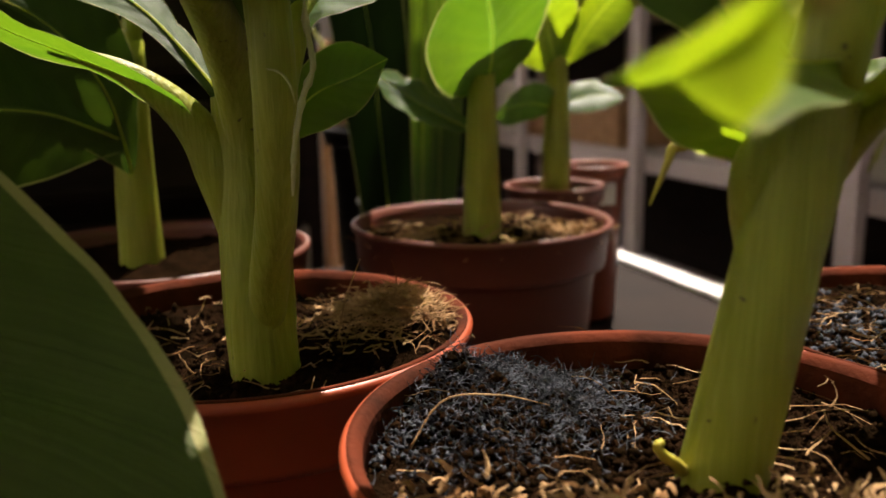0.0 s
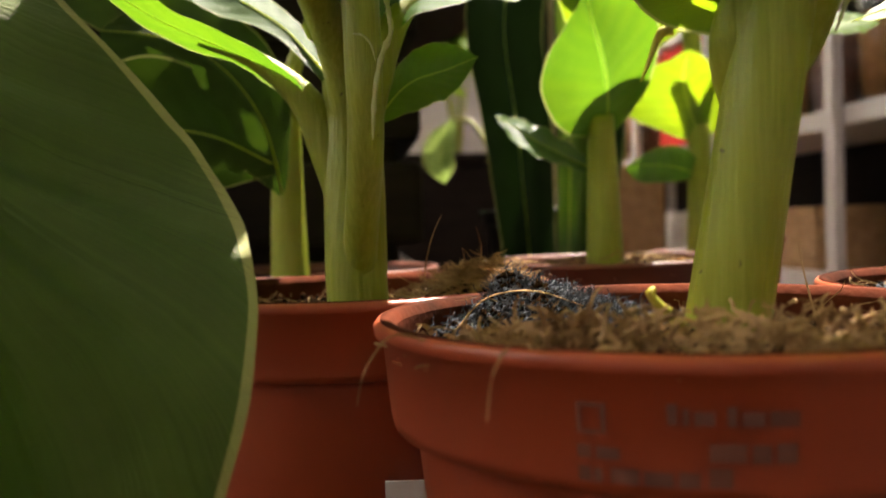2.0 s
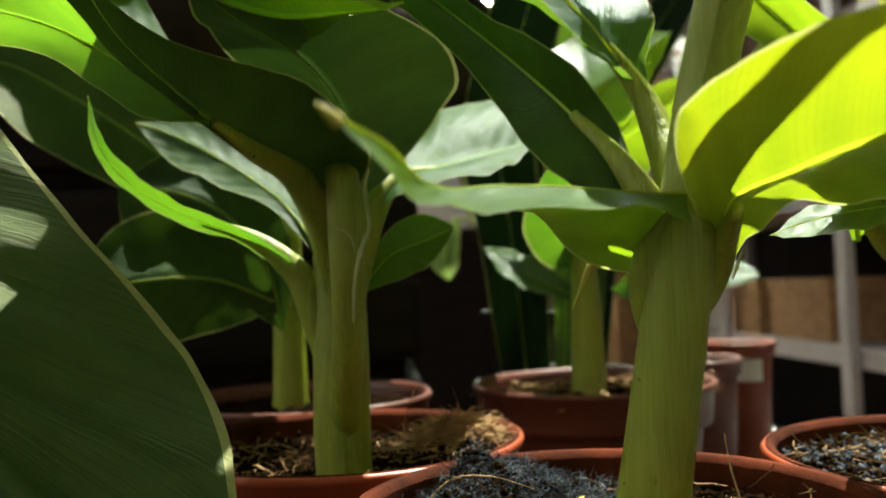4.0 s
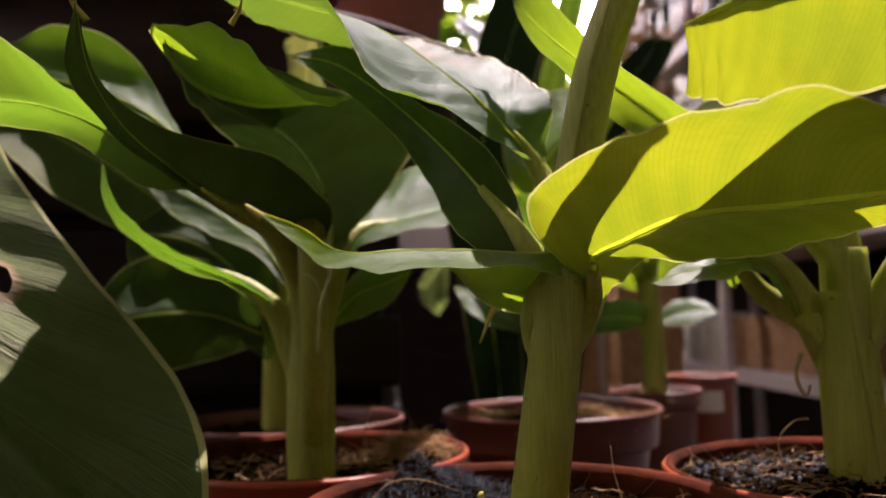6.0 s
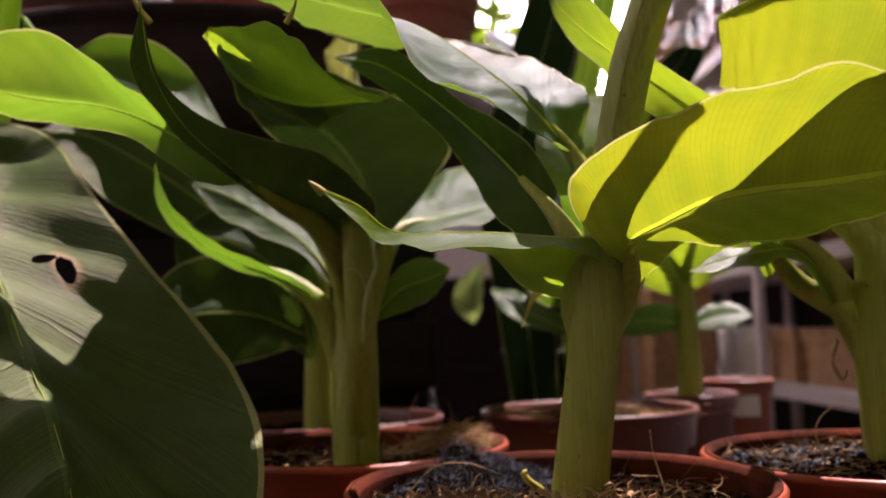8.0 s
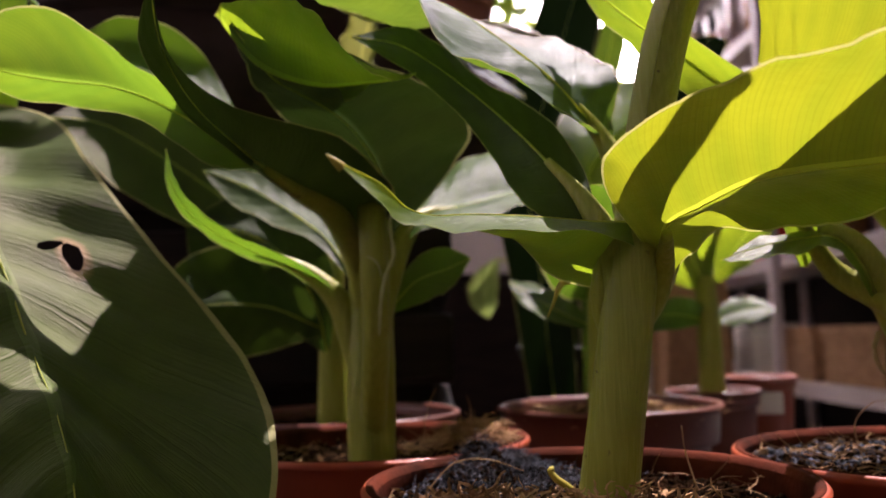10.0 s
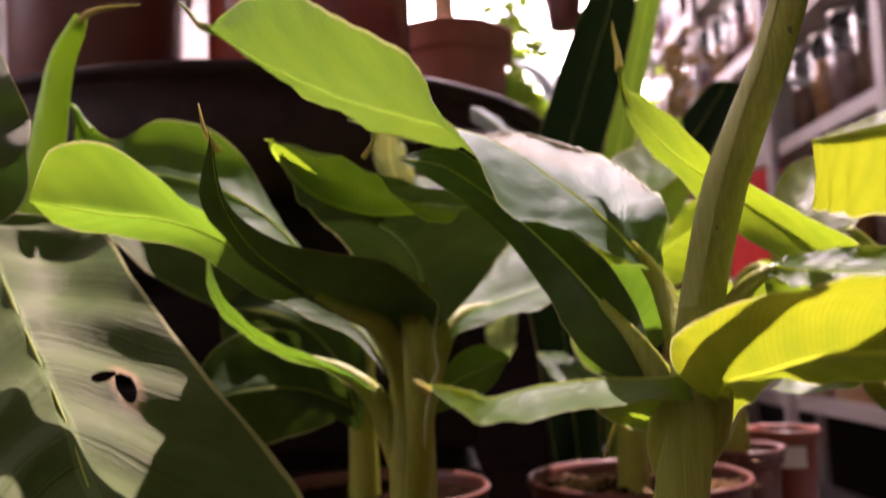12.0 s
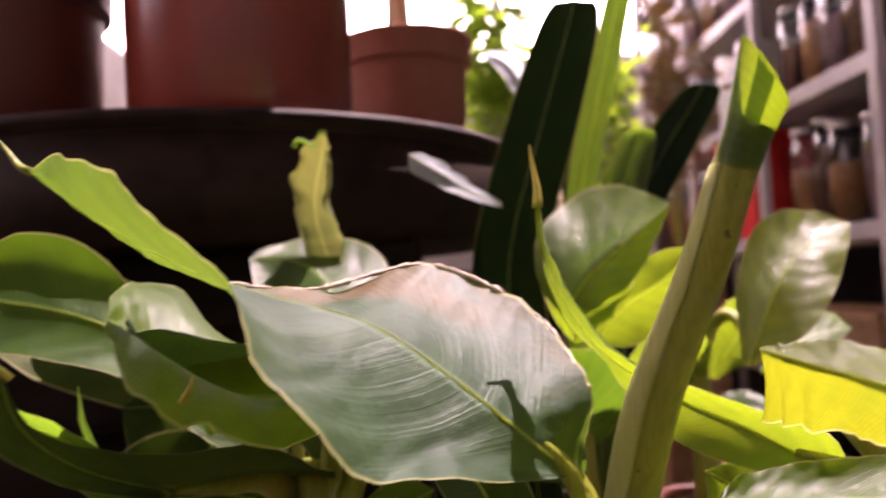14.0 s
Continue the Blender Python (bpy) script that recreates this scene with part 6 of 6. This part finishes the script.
for a0, a1, z0, z1 in ((-104.9, -104.2, 0.1030, 0.1077), (-101.6, -100.9, 0.1030, 0.1077), (-104.1, -101.7, 0.1070, 0.1077), (-104.1, -101.7, 0.1030, 0.1036),
                       (-93.1, -91.8, 0.1049, 0.1080), (-91.2, -90.3, 0.1049, 0.1074), (-89.8, -87.2, 0.1049, 0.1070), (-85.8, -84.6, 0.1049, 0.1078),
                       (-84.0, -81.2, 0.1049, 0.1070), (-80.7, -77.0, 0.1049, 0.1072), (-88.0, -83.4, 0.0997, 0.1025), (-82.8, -80.4, 0.0997, 0.1024), (-79.8, -77.2, 0.0997, 0.1026),
                       (-105.0, -103.0, 0.0993, 0.1014), (-102.4, -99.2, 0.0993, 0.1012), (-105.0, -103.2, 0.0958, 0.0981), (-102.8, -101.6, 0.0958, 0.0980),
                       (-100.6, -96.8, 0.0958, 0.0982), (-96.2, -92.4, 0.0958, 0.0980), (-91.8, -89.1, 0.0958, 0.0982), (-88.1, -85.1, 0.0960, 0.0990)):
    on_collar("print_bar", a0, a1, z0, z1, pot_m)


def extra_tube(plant, name, pts, r0, r1, mat, n_=14, sides=8, flat=1.0):
    """A further part of a plant whose empty already stands at its foot."""
    ob = tube(name, pts, r0, r1, mat, plant, n_, sides, flat)
    ob.location = -plant.location
    return ob


# the withered tip below the low leaf, dry leaf tips and rolled young leaves
DRYTIP = surface("withered_tip", (0.42, 0.38, 0.03), (0.5, 0.40, 0.07), 90, 0.6, 0.4)
extra_tube(plant_m, "withered_tip", [(-0.0008, -0.0075, 0.1720), (-0.0028, -0.0081, 0.1714), (-0.0040, -0.0094, 0.1691), (-0.0054, -0.0097, 0.1654), (-0.0071, -0.0102, 0.1615)], 0.0013, 0.0002, DRYTIP)
extra_tube(plant_m, "shoot", [(-0.0003, -0.0142, 0.1126), (-0.0024, -0.0169, 0.1155), (-0.0047, -0.0186, 0.1176), (-0.0062, -0.0191, 0.1198), (-0.0051, -0.0188, 0.1204)], 0.0013, 0.0007, DRYTIP)
extra_tube(plant_m, "leaf_tip", [(-0.1247, -0.0329, 0.3016), (-0.1292, -0.0327, 0.3039), (-0.1328, -0.0334, 0.3086), (-0.1364, -0.0341, 0.3125)], 0.0030, 0.0006, STEM, flat=0.4)
extra_tube(plant_r, "dry_curl", [(0.0848, 0.0425, 0.1542), (0.0826, 0.0383, 0.1494), (0.0832, 0.0379, 0.1449), (0.0855, 0.0401, 0.1417), (0.0869, 0.0413, 0.1447)], 0.0009, 0.0004, DEADLEAF)
extra_tube(plant_back, "rolled_leaf", [(-0.2370, 0.0047, 0.2491), (-0.2303, 0.0032, 0.2750), (-0.2251, 0.0016, 0.2963), (-0.2204, 0.0010, 0.3145), (-0.2134, 0.0007, 0.3261), (-0.2107, 0.0012, 0.3324)], 0.0092, 0.0026, FRESH, 26, 18, 0.72)
extra_tube(plant_back, "leaf_tip", [(-0.2129, 0.0009, 0.3274), (-0.2064, 0.0002, 0.3325), (-0.1954, 0.0014, 0.3339), (-0.1831, 0.0034, 0.3335)], 0.0018, 0.0002, DRYTIP)
extra_tube(plant_back, "leaf_tip", [(-0.2079, 0.0041, 0.2853), (-0.2107, 0.0028, 0.2898), (-0.2134, 0.0013, 0.2952), (-0.2158, 0.0003, 0.2970)], 0.0016, 0.0003, FRESH)
extra_tube(plant_r, "leaf_tip", [(-0.0002, 0.0215, 0.2859), (-0.0004, 0.0228, 0.2916), (-0.0016, 0.0237, 0.2992), (-0.0018, 0.0231, 0.3037)], 0.0016, 0.0002, DRYTIP)
extra_tube(plant_back, "leaf_tip", [(-0.1497, 0.1528, 0.3366), (-0.1473, 0.1534, 0.3402), (-0.1430, 0.1538, 0.3385), (-0.1397, 0.1552, 0.3362), (-0.1373, 0.1544, 0.3407), (-0.1349, 0.1550, 0.3441)], 0.0016, 0.0003, FRESH)
extra_tube(plant_m, "leaf_scale", [(-0.0209, -0.1125, 0.1883), (-0.0220, -0.1140, 0.1896), (-0.0230, -0.1145, 0.1906)], 0.0010, 0.0002, DRYTIP)
extra_tube(plant_l, "leaf_tip", [(-0.0968, -0.0680, 0.2504), (-0.0991, -0.0712, 0.2554), (-0.1004, -0.0726, 0.2631)], 0.0011, 0.0002, DRYTIP)
extra_tube(plant_l, "leaf_tip", [(-0.0554, -0.0648, 0.2450), (-0.0528, -0.0654, 0.2480), (-0.0514, -0.0663, 0.2505)], 0.0009, 0.0002, DRYTIP)


def dry_edge(plant, pts, r_low, r_high):
    """A crinkled dry seam along a leaf margin."""
    bm = bmesh.new()
    q = spline(pts, 90)
    tube_into(bm, q, [r_low + (r_high - r_low) * max(0.0, noise.noise(p * 420) + 0.35) * math.sin(math.pi * i / 89) ** 0.5 for i, p in enumerate(q)], 7, 0.7)
    ob = part("dry_margin", bm, DRYSEAM, plant)
    ob.location = -plant.location
    return ob


DRYSEAM = surface("dry_seam", (0.36, 0.30, 0.17), (0.62, 0.56, 0.42), 260, 0.5, 0.6)
dry_edge(plant_m, [(0.0133, 0.0119, 0.2369), (-0.0061, 0.0337, 0.2562), (-0.0402, 0.0398, 0.2721), (-0.0669, 0.0117, 0.2665), (-0.0842, -0.0148, 0.2705)], 0.0004, 0.0019)


def sheath_edge(plant, pts, r):
    """The thin pale lip of a leaf sheath."""
    bm = bmesh.new()
    q = spline(pts, 40)
    tube_into(bm, q, [r * (0.55 + 0.7 * abs(noise.noise(p * 500))) * math.sin(math.pi * (0.04 + 0.92 * i / 39)) ** 0.5 for i, p in enumerate(q)], 6)
    ob = part("sheath_edge", bm, LIP, plant)
    ob.location = -plant.location
    return ob


sheath_edge(plant_m, [(0.0156, -0.0179, 0.1554), (0.0143, -0.0185, 0.1599), (0.0126, -0.0177, 0.1641), (0.0120, -0.0167, 0.1679), (0.0127, -0.0166, 0.1735)], 0.0007)
sheath_edge(plant_m, [(0.0218, -0.0146, 0.1729), (0.0197, -0.0171, 0.1700), (0.0170, -0.0191, 0.1681), (0.0136, -0.0177, 0.1673)], 0.0003)
sheath_edge(plant_m, [(0.0307, -0.0165, 0.1743), (0.0294, -0.0161, 0.1712), (0.0280, -0.0156, 0.1673)], 0.0007)
sheath_edge(plant_l, [(-0.0740, 0.0359, 0.2049), (-0.0751, 0.0348, 0.1991), (-0.0743, 0.0343, 0.1927), (-0.0737, 0.0342, 0.1867), (-0.0758, 0.0328, 0.1810), (-0.0775, 0.0321, 0.1739), (-0.0787, 0.0326, 0.1669), (-0.0796, 0.0333, 0.1579)], 0.0012)
sheath_edge(plant_l, [(-0.0836, 0.0313, 0.1867), (-0.0807, 0.0312, 0.1858), (-0.0787, 0.0317, 0.1833), (-0.0776, 0.0319, 0.1789)], 0.0004)


# ---- sticker, tag, hairs ----
def wrap_card(name, parent, a0, a1, z0, z1, r, mat, label=""):
    """A thin paper sticker bent round a pot."""
    bm = bmesh.new()
    n_ = 8
    rows = [[bm.verts.new((r * math.cos(radians(a0 + (a1 - a0) * k / n_)), r * math.sin(radians(a0 + (a1 - a0) * k / n_)), z)) for k in range(n_ + 1)] for z in (z0, z1)]
    for k in range(n_):
        bm.faces.new((rows[0][k], rows[0][k + 1], rows[1][k + 1], rows[1][k]))
    return part(name, bm, mat, parent, label)


wrap_card("sticker", pot_b, -106, -58, 0.0905, 0.1065, 0.0283, LABEL, "white paper sticker")
tag = box("plant_tag", (0.024, 0.0008, 0.069), Matrix.Translation((0, 0, 0.0345)), LABEL, None)
tag.matrix_world = Matrix.Translation((-0.062, 0.020, 0.0)) @ Matrix.Rotation(0.25, 4, 'Z')
tagged(tag, "white printed card tag standing between two pots", "plant tag")
for k, w in enumerate((0.016, 0.012, 0.015, 0.009)):
    box("print_bar", (w, 0.0004, 0.0016), Matrix.Translation((-0.009 + w / 2, -0.0007, 0.060 - k * 0.004)), INK, tag)
bm = bmesh.new()
for pts in (((-0.075, 0.062, 0.114), (-0.073, 0.060, 0.124), (-0.070, 0.058, 0.132), (-0.068, 0.060, 0.137)),
            ((-0.062, 0.080, 0.116), (-0.060, 0.078, 0.126), (-0.061, 0.076, 0.133)),
            ((0.030, 0.020, 0.108), (0.027, 0.018, 0.120), (0.026, 0.020, 0.128)),
            ((0.080, 0.065, 0.112), (0.078, 0.062, 0.124), (0.083, 0.060, 0.131), (0.088, 0.060, 0.132)),
            ((-0.020, -0.058, 0.113), (-0.024, -0.063, 0.117), (-0.027, -0.068, 0.113), (-0.028, -0.069, 0.106)),
            ((-0.040, -0.046, 0.113), (-0.047, -0.052, 0.116), (-0.052, -0.053, 0.110), (-0.054, -0.052, 0.104)),
            ((-0.052, 0.005, 0.108), (-0.045, 0.012, 0.116), (-0.033, 0.010, 0.118), (-0.022, 0.014, 0.114))):
    q = spline(pts, 14)
    tube_into(bm, q, [0.00028 * (1 - 0.6 * i / 13) for i in range(14)], 5)
tagged(part("stray_fibres", bm, COIR, None), "stray root hairs rising from the pots", "fibre", kind="stuff")

# ---- further back ----
def room_unit(name, u, v, z, label, category, group=""):
    """An empty in the room and a function that hangs boxes given in the room's axes under it."""
    ob = empty(name, at_room(u, v, z), label, category, group)
    inv = ob.matrix_world.inverted()

    def piece(nm, mat, sp, parent=None, bevel=0.003):
        size, mm = room_box(*sp)
        return box(nm, size, inv @ mm, mat, parent or ob, bevel=bevel)
    return ob, piece


# Added sideboard; its dark bulk hides the bright lower back wall and window.
side, piece = room_unit("sideboard", 2.2, -0.315, -0.769, "dark sideboard added to hide the bright lower back wall", "sideboard")
piece("carcass", WOOD, (2.012, 2.4, -0.94, 0.31, -0.70, 0.274))
piece("top", WOOD, (1.99, 2.41, -0.95, 0.32, 0.2755, 0.30), bevel=0.006)
piece("plinth", WOOD, (2.03, 2.38, -0.92, 0.29, -0.769, -0.7015))
for k in range(3):
    v0 = -0.93 + k * 0.413
    door_leaf = piece("door", WOOD, (1.994, 2.0105, v0, v0 + 0.405, -0.69, 0.265))
    piece("handle", LIDMETAL, (1.976, 1.9925, v0 + 0.36, v0 + 0.375, -0.25, -0.15), door_leaf)


def leafy_bush(u, v, z, spread, height, count, mat, label, seed):
    """A loose plant of thin stems and many small leaves."""
    rnd_ = random.Random(seed)
    ob = empty("bushy_plant", at_room(u, v, z), label, "plant")
    verts, faces = [], []
    for s in range(7):
        top = Vector((rnd_.uniform(-1, 1) * spread, rnd_.uniform(-1, 1) * spread, height * rnd_.uniform(0.7, 1.0)))
        q = spline([(0, 0, 0), top * 0.5 + Vector((rnd_.uniform(-0.03, 0.03), 0, 0)), top], 10)
        bm = bmesh.new()
        tube_into(bm, q, [0.004 * (1 - 0.7 * i / 9) for i in range(10)], 6)
        part("stem", bm, STEM, ob)
        for k in range(count // 7):
            p = q[rnd_.randrange(4, 10)] + Vector((rnd_.gauss(0, 0.04), rnd_.gauss(0, 0.04), rnd_.gauss(0, 0.05)))
            a, ln = rnd_.uniform(0, 6.283), rnd_.uniform(0.04, 0.085)
            d = Vector((math.cos(a), math.sin(a), rnd_.uniform(-0.5, 0.4)))
            w = d.cross(Vector((0, 0, 1))).normalized() * ln * 0.33
            base = len(verts)
            up = Vector((0, 0, ln * 0.12))
            verts.extend([p, p + d * ln * 0.5 + w + up, p + d * ln, p + d * ln * 0.5 - w + up, p + d * ln * 0.5 - up * 0.5])
            faces.extend([(base, base + 1, base + 4), (base + 1, base + 2, base + 4), (base + 2, base + 3, base + 4), (base + 3, base, base + 4)])
    me = bpy.data.meshes.new("foliage")
    me.from_pydata(verts, [], faces)
    me.materials.append(mat)
    f_ = new("foliage", me)
    f_.parent = ob
    return ob


leafy_bush(2.24, 0.24, 0.301, 0.10, 0.85, 560, FRESH, "sunlit yellow-green plant before the back window", 3)
leafy_bush(2.9, 0.60, 0.301, 0.14, 0.85, 420, FRESH, "bright green leafy plant near the shelves", 4)
leafy_bush(2.7, 0.82, 0.301, 0.10, 0.85, 260, DEADLEAF, "dry brown twiggy plant near the shelves", 8)
leafy_bush(2.1, -0.12, 0.301, 0.10, 0.30, 120, GREEN, "small green plant on the sideboard", 6)
for u_, v_, w_, lb in ((2.9, 0.60, 0.10, "stand under a bright leafy plant"), (2.7, 0.82, 0.10, "stand under a dry plant")):
    _, piece = room_unit("plant_stand", u_, v_, -0.769, "brown wicker " + lb, "stand", "plant stands")
    piece("top", WICKER, (u_ - w_, u_ + w_, v_ - w_, v_ + w_, 0.278, 0.30), bevel=0.006)
    piece("woven_body", WICKER, (u_ - w_ + 0.012, u_ + w_ - 0.012, v_ - w_ + 0.012, v_ + w_ - 0.012, -0.66, 0.2765))
    for su, sv in ((-1, -1), (-1, 1), (1, -1), (1, 1)):
        cu, cv = u_ + su * (w_ - 0.01), v_ + sv * (w_ - 0.01)
        piece("leg", WICKER, (cu - 0.011, cu + 0.011, cv - 0.011, cv + 0.011, -0.769, 0.2765))
hang = flower_pot(*at_room(2.0, 0.33, 0.95), 0.055, 0.10, TERRA_DARK, "small brown pot hanging from the ceiling", group="hanging pots", pot_name="hanging_pot")
wire = tube("wire", [(0, 0, 0.10), (0, 0, 0.6), (0, 0, 1.295)], 0.0012, 0.0012, DARKCASE, hang, 6, 6)
for k in range(3):
    a = 2.1 * k
    tube("wire", [(0.054 * math.cos(a), 0.054 * math.sin(a), 0.095), (0.03 * math.cos(a), 0.03 * math.sin(a), 0.2), (0, 0, 0.32)], 0.001, 0.001, DARKCASE, hang, 6, 6)
tagged(tube("young_tree", [(-0.215, 0.475, 0.40), (-0.222, 0.478, 0.55), (-0.215, 0.48, 0.72), (-0.225, 0.485, 0.95)], 0.011, 0.007, STICK, None, 14, 12), "slim pale trunk growing from a clay pot", "tree")
